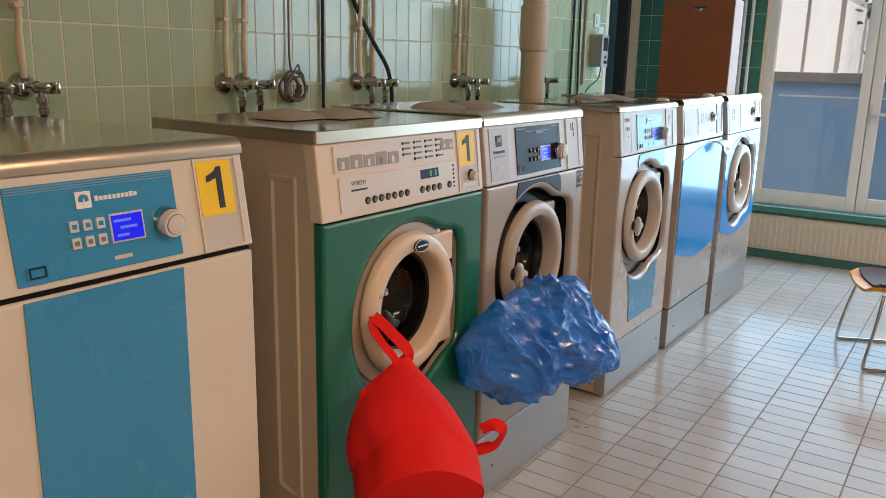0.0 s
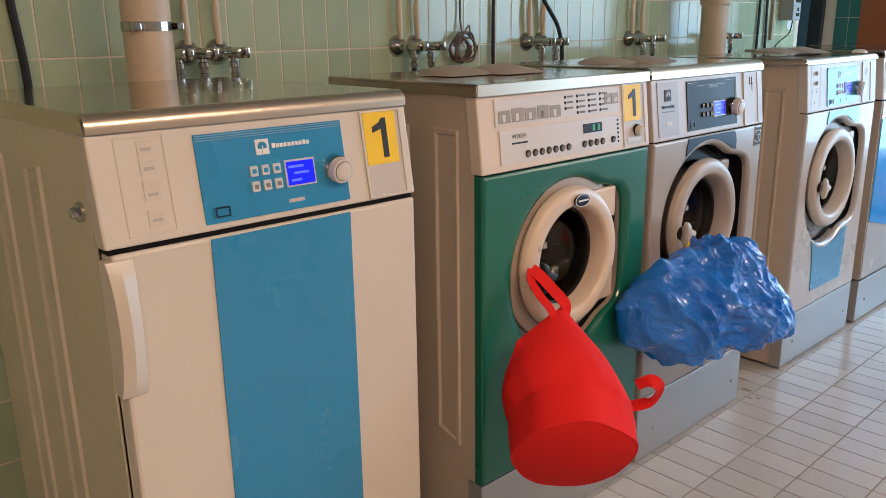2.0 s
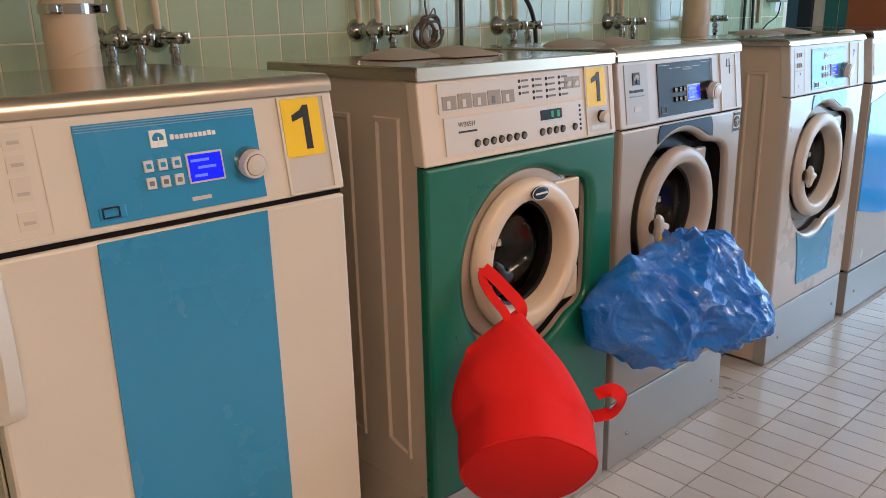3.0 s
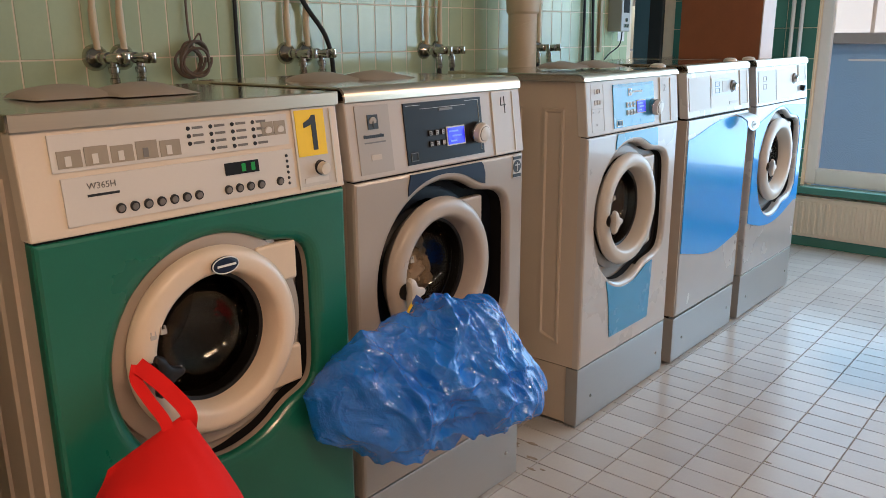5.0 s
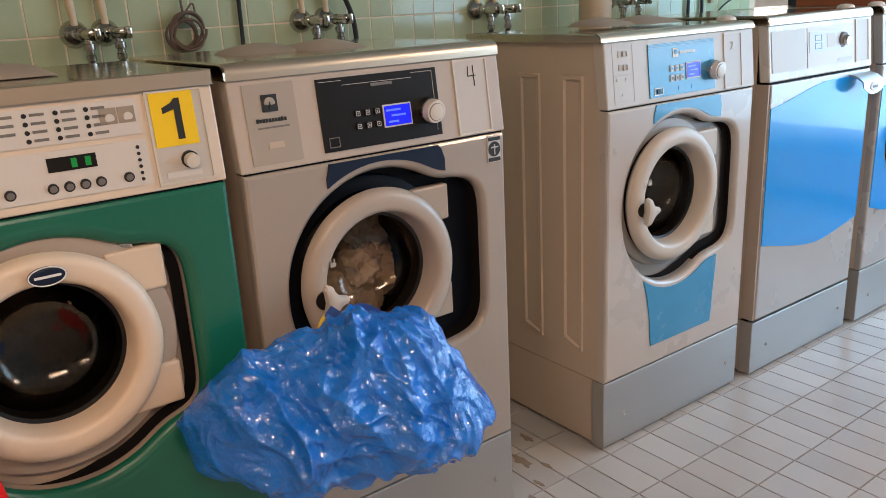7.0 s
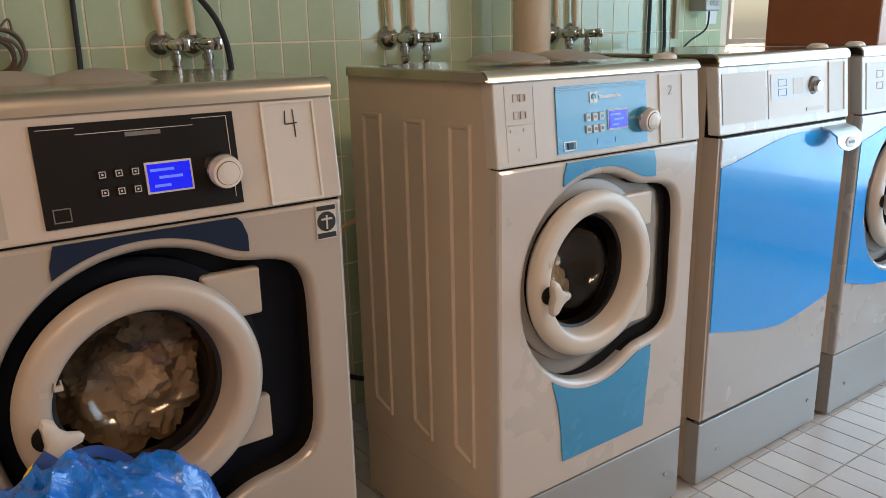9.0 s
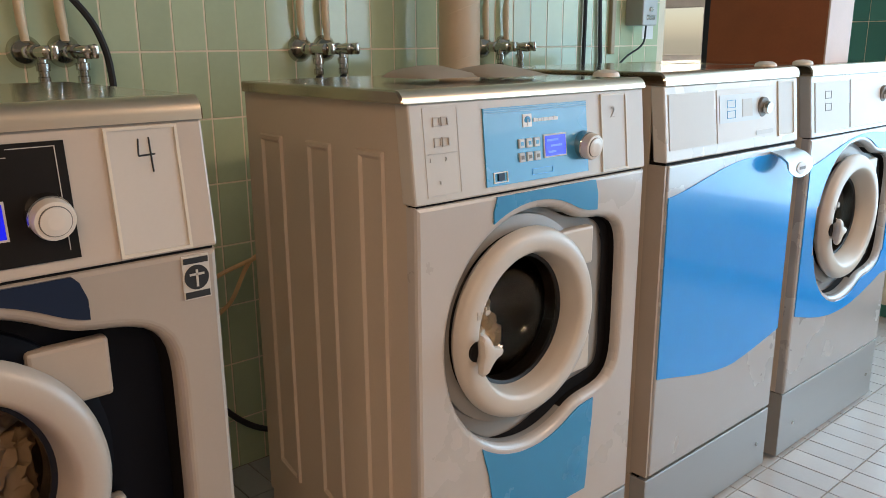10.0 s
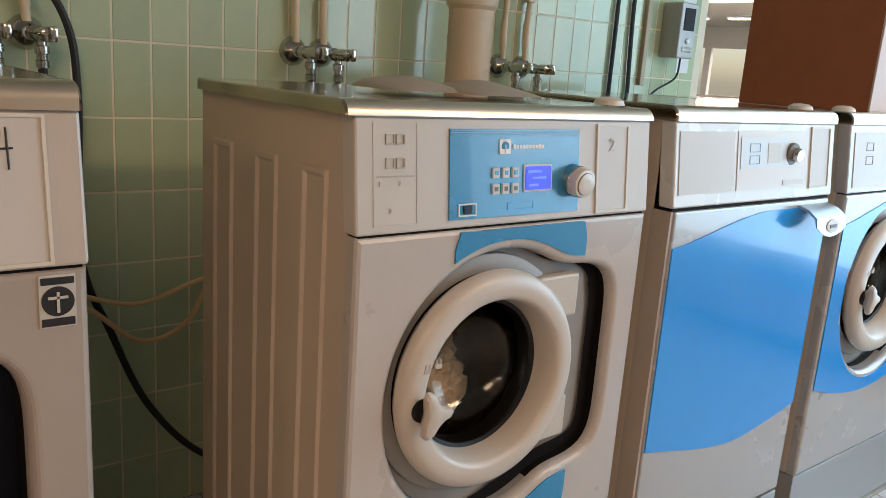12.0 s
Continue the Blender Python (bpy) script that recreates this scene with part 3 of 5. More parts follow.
class Panel:
    """Places flat pieces on a control panel that leans back a little."""

    def __init__(self, xf, lean=0.02):
        self.xf, self.lean = xf, lean

    def x(self, z):
        return self.xf - self.lean * max(0.0, z - SPLIT) / (TOP - SPLIT)

    def box(self, y0, y1, z0, z1, d0, d1, bevel=0.0, bm=None):
        new_bm = box(0, 1, y0, y1, z0, z1, 0)
        for v in new_bm.verts:
            v.co.x = self.x(v.co.z) + (d0 if v.co.x < 0.5 else d1)
        if bevel:
            bmesh.ops.bevel(new_bm, geom=new_bm.edges[:], offset=bevel, segments=2, affect="EDGES", profile=0.5)
        if bm is None:
            return new_bm
        me = bpy.data.meshes.new("tmp")
        new_bm.to_mesh(me)
        new_bm.free()
        bm.from_mesh(me)
        bpy.data.meshes.remove(me)
        return bm

    def border(self, y0, y1, z0, z1, w, d0, d1):
        bm = self.box(y0, y1, z0, z0 + w, d0, d1)
        self.box(y0, y1, z1 - w, z1, d0, d1, bm=bm)
        self.box(y0, y0 + w, z0 + w, z1 - w, d0, d1, bm=bm)
        self.box(y1 - w, y1, z0 + w, z1 - w, d0, d1, bm=bm)
        return bm

    def disc(self, y, z, r, depth, n=28, dome=0.15):
        x = self.x(z)
        return turned([(r, -0.002), (r, depth * (1 - dome)), (r * 0.93, depth), (r * 0.5, depth * 1.03)], (x, y, z), (1, 0, -0.1), n, False, True)


def steel_top(name, xr, xf, y0, y1, parent, thick=0.03, nose=0.022, square=False):
    """A steel top sheet with a rolled front edge."""
    z0, z1 = TOP, TOP + thick
    prof = [(xr, z0), (xr, z1)]
    if square:
        prof += [(xf - 0.002, z1), (xf, z1 - 0.002), (xf, z0)]
    else:
        prof += [(xr + 0.01, z1), (xf - nose - 0.006, z1)]
        for i in range(9):
            a = math.pi / 2 * (1 - i / 8)
            prof.append((xf - nose + nose * math.cos(a), z1 - nose + nose * math.sin(a)))
        prof.append((xf, z0))
    rings = [[(x, y, z) for x, z in prof] for y in (y0, y0 + 0.003, y1 - 0.003, y1)]
    for r in (0, 3):
        rings[r] = [(x - (0.003 if x > xr + 0.1 else 0), rings[r][0][1], z - (0.003 if z > z0 else 0)) for x, z in prof]
    top = part(name, loft(rings, True, True, True), "steel", parent, "brushed stainless steel top", True)
    # the rolled front edge is satin, the sheet polished
    top.data.materials.append(M["steel_satin"])
    edge = xf - nose - 0.008 - ORIGIN[parent.name].x
    for f in top.data.polygons:
        if f.center.x > edge and abs(f.normal.y) < 0.7:
            f.material_index = 1
    return top


def hollow(x0, x1, y0, y1, z0, z1, t=0.004):
    """A sheet metal casing, open towards the front."""
    bm = box(x0, x1, y0, y1, z0, z1)
    bm.faces.ensure_lookup_table()
    bmesh.ops.delete(bm, geom=[f for f in bm.faces if f.normal.x > 0.9], context="FACES_ONLY")
    bmesh.ops.recalc_face_normals(bm, faces=bm.faces)
    bmesh.ops.solidify(bm, geom=bm.faces[:], thickness=t)
    return bm


def body_and_plinth(m, xr, xf, y0, y1, plinth=0.225, side="side", ribs=(), front=0.028, rib_z=(0.30, 1.105)):
    part("body", hollow(xr, xf - front, y0, y1, plinth, TOP), side, m)
    for a, b in ribs:
        for k, (ys, yo) in enumerate(((y0, -1), (y1, 1))):
            za, zb = rib_z
            rings = []
            for d, h in ((0.0, 0.0), (0.003, 0.006), (0.010, 0.006), (0.016, 0.0008)):
                rings.append([(x, ys + yo * h, z) for x, z in ((a + d, za + d + 0.02), (b - d, za + d), (b - d, zb - d), (a + d, zb - d))])
            part("side_rib", loft(rings, True, False, True), side, m)
    part("plinth_side", box(xr, xf - 0.03, y0 + 0.004, y1 - 0.004, 0.012, plinth - 0.004, 0.003), side, m)
    part("plinth_gap", box(xr + 0.004, xf - 0.031, y0 + 0.006, y1 - 0.006, plinth - 0.006, plinth + 0.002), "gap", m)
    part("plinth", box(xf - 0.03, xf - 0.003, y0, y1, 0.012, plinth - 0.003, 0.003), "plinth", m, "brushed steel plinth plate")
    part("plinth_edge", box(xf - 0.050, xf - 0.004, y0 - 0.002, y0 + 0.003, 0.012, plinth - 0.003), "recess_grey", m)
    for y in (y0 + 0.09, y1 - 0.06):
        part("screw", turned([(0.006, 0), (0.006, 0.003), (0.003, 0.004)], (xf - 0.003, y, 0.1), (1, 0, 0), 12, False, True), "chrome", m)
    for x in (xr + 0.06, xf - 0.08):
        for y in (y0 + 0.06, y1 - 0.06):
            part("foot", box(x - 0.02, x + 0.02, y - 0.02, y + 0.02, 0, 0.014), "rubber", m)


def detergent_lids(m, x, y):
    for k, dy in enumerate((0.0, 0.14)):
        z = TOP + 0.03
        rings = []
        for i in range(13):
            a = math.pi * i / 12
            w = 0.085 * math.cos(a)
            h = 0.024 * math.sin(a)
            rings.append([(x - 0.06 + 0.05 * k, y + dy - w, z + h * 0.8 - 0.001), (x - 0.02 + 0.05 * k, y + dy - w, z + h - 0.001),
                          (x + 0.05 + 0.05 * k, y + dy - w, z + h * 0.5 - 0.001), (x + 0.075 + 0.05 * k, y + dy - w, z - 0.001), (x - 0.07 + 0.05 * k, y + dy - w, z - 0.001)])
        part("detergent_lid", loft(rings, True, True, True), "recess_beige", m, "arched beige detergent lid", True)


def lump(at, size, seed, squash=1.0):
    """A wad of wet cloth with deep folds."""
    bm = bmesh.new()
    bmesh.ops.create_icosphere(bm, subdivisions=5, radius=1)
    for v in bm.verts:
        d = v.co.normalized()
        o = Vector((seed, seed * 0.7, 0))
        r = 1 + 0.35 * noise.noise(d * 2.0 + o) - 0.30 * abs(noise.noise(d * 4.0 + o + Vector((0, 3, 0)))) - 0.14 * abs(noise.noise(d * 9.0 + o))
        v.co = Vector(at) + Vector((d.x * size * 0.7, d.y * size, d.z * size * squash)) * r
    return bm


def porthole(m, xf, yc, zc, ring_r, glass_r, ring_mat, recess_mat, outline, out=0.03, laundry=(), handle="door_grey", hinge=True):
    """The recess, the round door with its glass, the drum behind and the hinges."""
    back = xf - (0.058 if recess_mat == "recess_black" else 0.038)
    n = 56
    rim = shrink(outline, 0.0175)
    wall = [[(xf - d, y, z) for y, z in shrink(outline, k)] for d, k in ((0.0215, 0.0150), (0.045, 0.0165), (0.075, 0.0175))]
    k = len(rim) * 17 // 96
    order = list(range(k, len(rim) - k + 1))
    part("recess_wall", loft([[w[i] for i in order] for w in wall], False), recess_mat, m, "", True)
    # right side of the wall: its shade is put into the colour, beige recesses excepted
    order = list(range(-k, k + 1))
    part("recess_wall", loft([[w[i] for i in order] for w in wall], False), "gap" if recess_mat != "recess_beige" else recess_mat, m, "inner side of the recess with shade painted in" if recess_mat != "recess_beige" else "", True)
    # recess floor with a round hole
    bm = bmesh.new()
    a = [bm.verts.new((back, y, z)) for y, z in rim]
    hole = glass_r + 0.045
    b = [bm.verts.new((back, yc + hole * math.cos(2 * math.pi * i / n), zc + hole * math.sin(2 * math.pi * i / n))) for i in range(n)]
    edges = [bm.edges.new((a[i], a[(i + 1) % len(a)])) for i in range(len(a))] + [bm.edges.new((b[i], b[(i + 1) % n])) for i in range(n)]
    bmesh.ops.triangle_fill(bm, use_beauty=True, use_dissolve=False, edges=edges)
    part("recess", bm, recess_mat, m)
    # stepped collar round the door
    high = 0.006 if ring_mat == "door_cream" else 0.0
    wider = 0.012 if high else 0.0
    part("collar", turned([(ring_r + 0.022 + wider, -0.002), (ring_r + 0.020 + wider, 0.012 + high), (ring_r + 0.008 + wider, 0.016 + high), (ring_r - 0.01, 0.016 + high)], (back, yc, zc), (1, 0, 0), n), recess_mat, m, "", True)
    # painted shade: a near-black strip round the recess floor's right and bottom
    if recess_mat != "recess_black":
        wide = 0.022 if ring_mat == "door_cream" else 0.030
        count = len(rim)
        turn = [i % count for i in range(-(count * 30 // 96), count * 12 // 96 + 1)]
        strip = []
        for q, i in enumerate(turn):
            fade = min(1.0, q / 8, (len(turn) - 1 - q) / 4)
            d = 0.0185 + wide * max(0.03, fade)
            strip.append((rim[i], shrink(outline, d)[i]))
        part("dark_gap", loft([[(back + 0.003, *a) for a, b in strip], [(back + 0.006, *b) for a, b in strip]], False), "gap", m, "painted dark shade along the recess")
    # door ring: a rounded torus-like section
    x0 = xf + out
    prof = [(ring_r - 0.040, back - xf + 0.004), (ring_r - 0.022, out - 0.045), (ring_r - 0.005, out - 0.034), (ring_r, out - 0.024), (ring_r - 0.002, out - 0.013), (ring_r - 0.009, out - 0.004), (ring_r - 0.019, out), (ring_r - 0.040, out + 0.001),
            (ring_r - 0.046, out - 0.002), (ring_r - 0.051, out - 0.009), (glass_r + 0.002, out - 0.036), (glass_r, out - 0.050), (glass_r, out - 0.075)]
    door = part("door", turned(prof, (xf, yc, zc), (1, 0, 0), 72), ring_mat, m, "round door ring", True)
    part("seal", turned([(glass_r + 0.001, out - 0.050), (glass_r - 0.007, out - 0.053), (glass_r - 0.009, out - 0.085), (glass_r + 0.03, out - 0.12)], (xf, yc, zc), (1, 0, 0), 48), "black", door, "", True)
    g = glass_r - 0.007
    bowl = [(g, out - 0.056), (g * 0.97, out - 0.078), (g * 0.90, out - 0.100), (g * 0.76, out - 0.120), (g * 0.55, out - 0.135), (g * 0.28, out - 0.145), (0.004, out - 0.149)]
    shell = bowl + [(max(0.003, r - 0.002), d - 0.004) for r, d in reversed(bowl)]
    part("glass", turned(shell + [bowl[0]], (xf, yc, zc), (1, 0, 0), 40), "glass", door, "", True).visible_shadow = False
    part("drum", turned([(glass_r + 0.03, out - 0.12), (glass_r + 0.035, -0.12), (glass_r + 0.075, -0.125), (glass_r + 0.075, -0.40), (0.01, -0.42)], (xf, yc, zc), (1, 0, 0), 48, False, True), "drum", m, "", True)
    for i, (dx, dy, dz, s, mt) in enumerate(laundry):
        part("laundry", lump((xf - 0.185 + dx, yc + dy, zc + dz), s * 1.25, i * 3.7 + yc), mt, m, "tumbled laundry behind the glass", True)
    if hinge:
        for z in (zc + ring_r * 0.62, zc - ring_r * 0.62):
            part("hinge_block", box(back + 0.004, back + 0.028, yc + ring_r * 0.60, yc + ring_r + 0.026, z - 0.042, z + 0.042, 0.006), ring_mat, door)
    # handle: a waisted lever over a dark slot
    hy, hz = yc - ring_r + 0.045, zc - 0.014
    part("handle_slot", turned([(0.02, out - 0.006), (0.02, out + 0.0035), (0.012, out + 0.0045)], (xf, hy - 0.006, hz), (1, 0, 0), 20, False, True), "black", door)
    shape = [(-0.006, 0.036), (0.004, 0.030), (0.010, 0.016), (0.020, 0.007), (0.036, 0.003), (0.042, -0.004), (0.038, -0.012), (0.024, -0.016), (0.012, -0.026),
             (0.000, -0.042), (-0.010, -0.045), (-0.018, -0.038), (-0.017, -0.020), (-0.012, -0.004), (-0.014, 0.014), (-0.016, 0.028), (-0.012, 0.036)]
    rings = []
    for d, k in ((0.003, 0.55), (0.012, 0.75), (0.014, 0.94), (0.018, 1.0), (0.024, 0.97), (0.028, 0.86), (0.030, 0.6)):
        rings.append([(xf + out + d, hy + 0.004 + (a - 0.004) * k, hz + (b + 0.006) * k - 0.004) for a, b in shape])
    part("handle", loft(rings, True, True, True), handle, door, "door handle", True)
    # small padlock prints
    for dy, dz in ((-ring_r * 0.83, 0.055), (-ring_r * 0.72, 0.06)):
        y, z = yc + dy + 0.012, zc + dz
        bm = box(xf + out - 0.004, xf + out + 0.0015, y - 0.006, y + 0.006, z - 0.008, z)
        box(xf + out - 0.004, xf + out + 0.0015, y - 0.005, y - 0.003, z, z + 0.007, bm=bm)
        box(xf + out - 0.004, xf + out + 0.0015, y + 0.003, y + 0.005, z, z + 0.007, bm=bm)
        part("lock_print", bm, "faint_ink", door)
    return door


def number_card(m, p, y0, y1, z0, z1, words, size, material="pencil"):
    part("number_card", p.box(y0, y1, z0, z1, -0.002, 0.0015, 0.0), "pale_print", m)
    part("card_frame", p.border(y0 - 0.004, y1 + 0.004, z0 - 0.004, z1 + 0.004, 0.004, -0.002, 0.004), "cream", m)
    if words == "4":
        yc, zc = y0 + 0.048, z1 - 0.030
        for a, b in (((-0.009, 0.018), (-0.011, -0.004)), ((-0.011, -0.004), (0.011, -0.003)), ((0.005, 0.019), (0.006, -0.026))):
            pts = [(p.x(zc + q[1]) + 0.002, yc + q[0], zc + q[1]) for q in (a, b)]
            part("pen_stroke", tube(pts, 0.0012, 8), material, m)
    elif words:
        x = p.x(z1 - 0.03) + 0.0035
        part_mesh("handwritten_number", text_mesh(words, size, (x, y0 + 0.028, z1 - 0.045)), material, m)


def display(m, p, y0, y1, z0, z1, base=0.004):
    part("display_bezel", p.box(y0 - 0.003, y1 + 0.003, z0 - 0.003, z1 + 0.003, base - 0.002, base + 0.0015), "foil_white", m)
    d = part("display", p.box(y0, y1, z0, z1, base - 0.002, base + 0.0025), "lcd", m, "lit blue display")
    h = z1 - z0
    for k, (a, b, f) in enumerate(((0.06, 0.62, 0.78), (0.25, 0.8, 0.5), (0.12, 0.5, 0.2))):
        part("display_text", p.box(y0 + (y1 - y0) * a, y0 + (y1 - y0) * b, z0 + h * f - h * 0.05, z0 + h * f + h * 0.05, base + 0.002, base + 0.0032), "lcd_ink", d)


def buttons(m, p, y, z, dy=0.021, dz=0.026, size=0.0075, base=0.004, face="button", sign=""):
    for r in range(2):
        for c in range(3):
            b = part("button", p.box(y + c * dy - size, y + c * dy + size, z - r * dz - size * 1.15, z - r * dz + size * 1.15, base - 0.002, base + 0.003, 0.001), face, m)
            half = size * 0.8
            if sign:
                mark = p.border(y + c * dy - half, y + c * dy + half, z - r * dz - half, z - r * dz + half, 0.0012, base + 0.002, base + 0.0034)
                p.box(y + c * dy - half * 0.3, y + c * dy + half * 0.3, z - r * dz - half * 0.3, z - r * dz + half * 0.3, base + 0.002, base + 0.0034, bm=mark)
            else:
                mark = p.box(y + c * dy - size * 0.5, y + c * dy + size * 0.5, z - r * dz - size * 0.45, z - r * dz + size * 0.5, base + 0.002, base + 0.0038)
            part("button_symbol", mark, sign or ("blue" if r == 0 else "pencil"), b)


def dial(m, p, y, z, r=0.024, depth=0.03):
    d = part("dial", p.disc(y, z, r, depth, 36), "knob", m, "round steel selector dial", True)
    part("dial_ring", p.disc(y, z, r * 1.06, depth * 0.55, 36), "chrome", d, "", True)
    part("dial_groove", p.disc(y, z, r * 0.80, depth * 1.045, 36), "pencil", d)
    part("dial_face", p.disc(y, z, r * 0.75, depth * 1.075, 36), "knob", d)
    return d


def brand_mark(m, p, y, z, s, base, mark="white_print", disc="blue", below=False):
    """A plain square mark and a bar in place of the maker's name."""
    part("maker_mark", p.box(y, y + s, z - s / 2, z + s / 2, base - 0.002, base + 0.001), mark, m)
    part("maker_disc", p.disc(y + s / 2, z, s * 0.36, base + 0.0016, 20), disc, m)
    part("maker_bar", p.box(y + s * 0.46, y + s * 0.54, z - s * 0.4, z + s * 0.4, base, base + 0.0024), mark, m)
    x0, zc, w, h = (y + s * 1.25, z, s * 3.0, s * 0.15) if not below else (y - s * 0.5, z - s * 0.98, s * 2.0, s * 0.12)
    for k in range(10):
        tall = h * (1.0 if k in (0, 8) else 0.85)
        a = x0 + w * k / 10
        part("maker_bar", p.box(a, a + w * 0.075, zc - h, zc - h + 2 * tall, base - 0.002, base + 0.001), mark, m)


def sticker_one(m, p, y0, y1, z0, z1):
    st = part("number_sticker", p.box(y0, y1, z0, z1, -0.002, 0.003), "yellow", m, "yellow sticker with black number one")
    h, c = z1 - z0, (y0 + y1) / 2
    shape = [(0.02, 0.12), (0.15, 0.12), (0.15, 0.88), (0.05, 0.88), (-0.02, 0.80), (-0.20, 0.72), (-0.20, 0.61), (0.02, 0.68)]
    bm = bmesh.new()
    rows = [[bm.verts.new((p.x(z0 + b * h) + d, c + a * h, z0 + b * h)) for a, b in shape] for d in (0.002, 0.0042)]
    bm.faces.new(rows[1])
    for i in range(len(shape)):
        k = (i + 1) % len(shape)
        bm.faces.new((rows[0][i], rows[0][k], rows[1][k], rows[1][i]))
    part("numeral", bm, "ink", st, "black numeral one")


def panel_shell(m, p, y0, y1, material):
    part("control_panel", p.box(y0 - 0.0025, y1 + 0.0025, SPLIT + 0.003, TOP, -0.036, 0.0, 0.004), material, m)
    part("panel_joint", box(p.xf - 0.05, p.xf - 0.006, y0 + 0.004, y1 - 0.004, SPLIT - 0.006, SPLIT + 0.008), "gap", m)


# dryer with a blue band
def dryer_small():
    xf, xr, y0, y1 = -0.845, -1.60, 0.357, 0.975
    m = thing("tumble_dryer", ((xf + xr) / 2, (y0 + y1) / 2, 0), "cream tumble dryer with blue band and yellow number sticker", "dryer")
    p = Panel(xf, 0.028)
    body_and_plinth(m, xr, xf, y0, y1, 0.12, "side_steel", ((-1.42, -1.33), (-1.20, -1.11)), front=0.045, rib_z=(0.25, 1.12))
    steel_top("top", xr, xf - 0.022, y0 - 0.004, y1 + 0.004, m)
    panel_shell(m, p, y0, y1, "cream")
    door = part("door", box(xf - 0.045, xf, y0 + 0.005, y1, 0.125, SPLIT - 0.006, 0.006), "cream", m, "cream dryer door")
    part("door_band", box(xf - 0.004, xf + 0.003, 0.527, 0.812, 0.135, SPLIT - 0.010), "blue", door, "blue foil band")
    # scooped grip in the door's edge
    rings = []
    for i in range(17):
        t = i / 16
        z = 1.0 - 0.225 * t
        b = math.sin(math.pi * t) ** 0.7
        rings.append([(xf - 0.03, y0 - 0.004, z), (xf + 0.002 + 0.018 * b, y0 - 0.006 + 0.004 * b, z), (xf + 0.004 + 0.026 * b, y0 + 0.014, z), (xf + 0.002 + 0.012 * b, y0 + 0.036, z), (xf - 0.004, y0 + 0.042, z)])
    part("grip", loft(rings, True, True, True), "cream", door, "bowed grip moulding", True)
    part("lock_bolt", turned([(0.016, 0), (0.016, 0.006), (0.010, 0.010), (0.008, 0.018)], (-0.93, y0, 1.067), (0, -1, 0), 20, False, True), "chrome", m, "", True)
    part("control_foil", p.box(0.523, 0.815, 1.030, 1.176, -0.002, 0.003), "blue", m, "blue control foil")
    for k in range(3):
        part("foil_stripe", p.box(0.525, 0.812, 1.165 + 0.0038 * k, 1.1665 + 0.0038 * k, 0.002, 0.0045), "foil_line", m)
    brand_mark(m, p, 0.632, 1.145, 0.026, 0.004)
    display(m, p, 0.686, 0.742, 1.073, 1.114)
    buttons(m, p, 0.622, 1.106, 0.0225, 0.026)
    dial(m, p, 0.790, 1.091)
    part("model_bar", p.box(0.683, 0.716, 1.043, 1.049, 0.002, 0.0036), "pale_print", m)
    part("service_port", p.box(0.537, 0.577, 1.038, 1.056, 0.002, 0.005, 0.001), "blue", m)
    part("service_port_frame", p.border(0.541, 0.567, 1.040, 1.056, 0.002, 0.003, 0.007), "navy", m)
    number_card(m, p, 0.866, 0.955, 1.026, 1.184, "", 0.05)
    sticker_one(m, p, 0.868, 0.946, 1.085, 1.184)
    part("instruction_card", p.border(0.395, 0.474, 1.031, 1.182, 0.0018, -0.001, 0.0009), "cream_print", m)
    for z0, z1 in ((1.152, 1.176), (1.122, 1.146), (1.082, 1.116), (1.042, 1.068)):
        part("instruction_picture", p.box(0.430, 0.456, z0, z1, -0.001, 0.0012), "cream_print", m)
        part("instruction_line", p.box(0.436, 0.452, z0 + 0.008, z0 + 0.013, 0.0, 0.0018), "faint_ink", m)
    return m


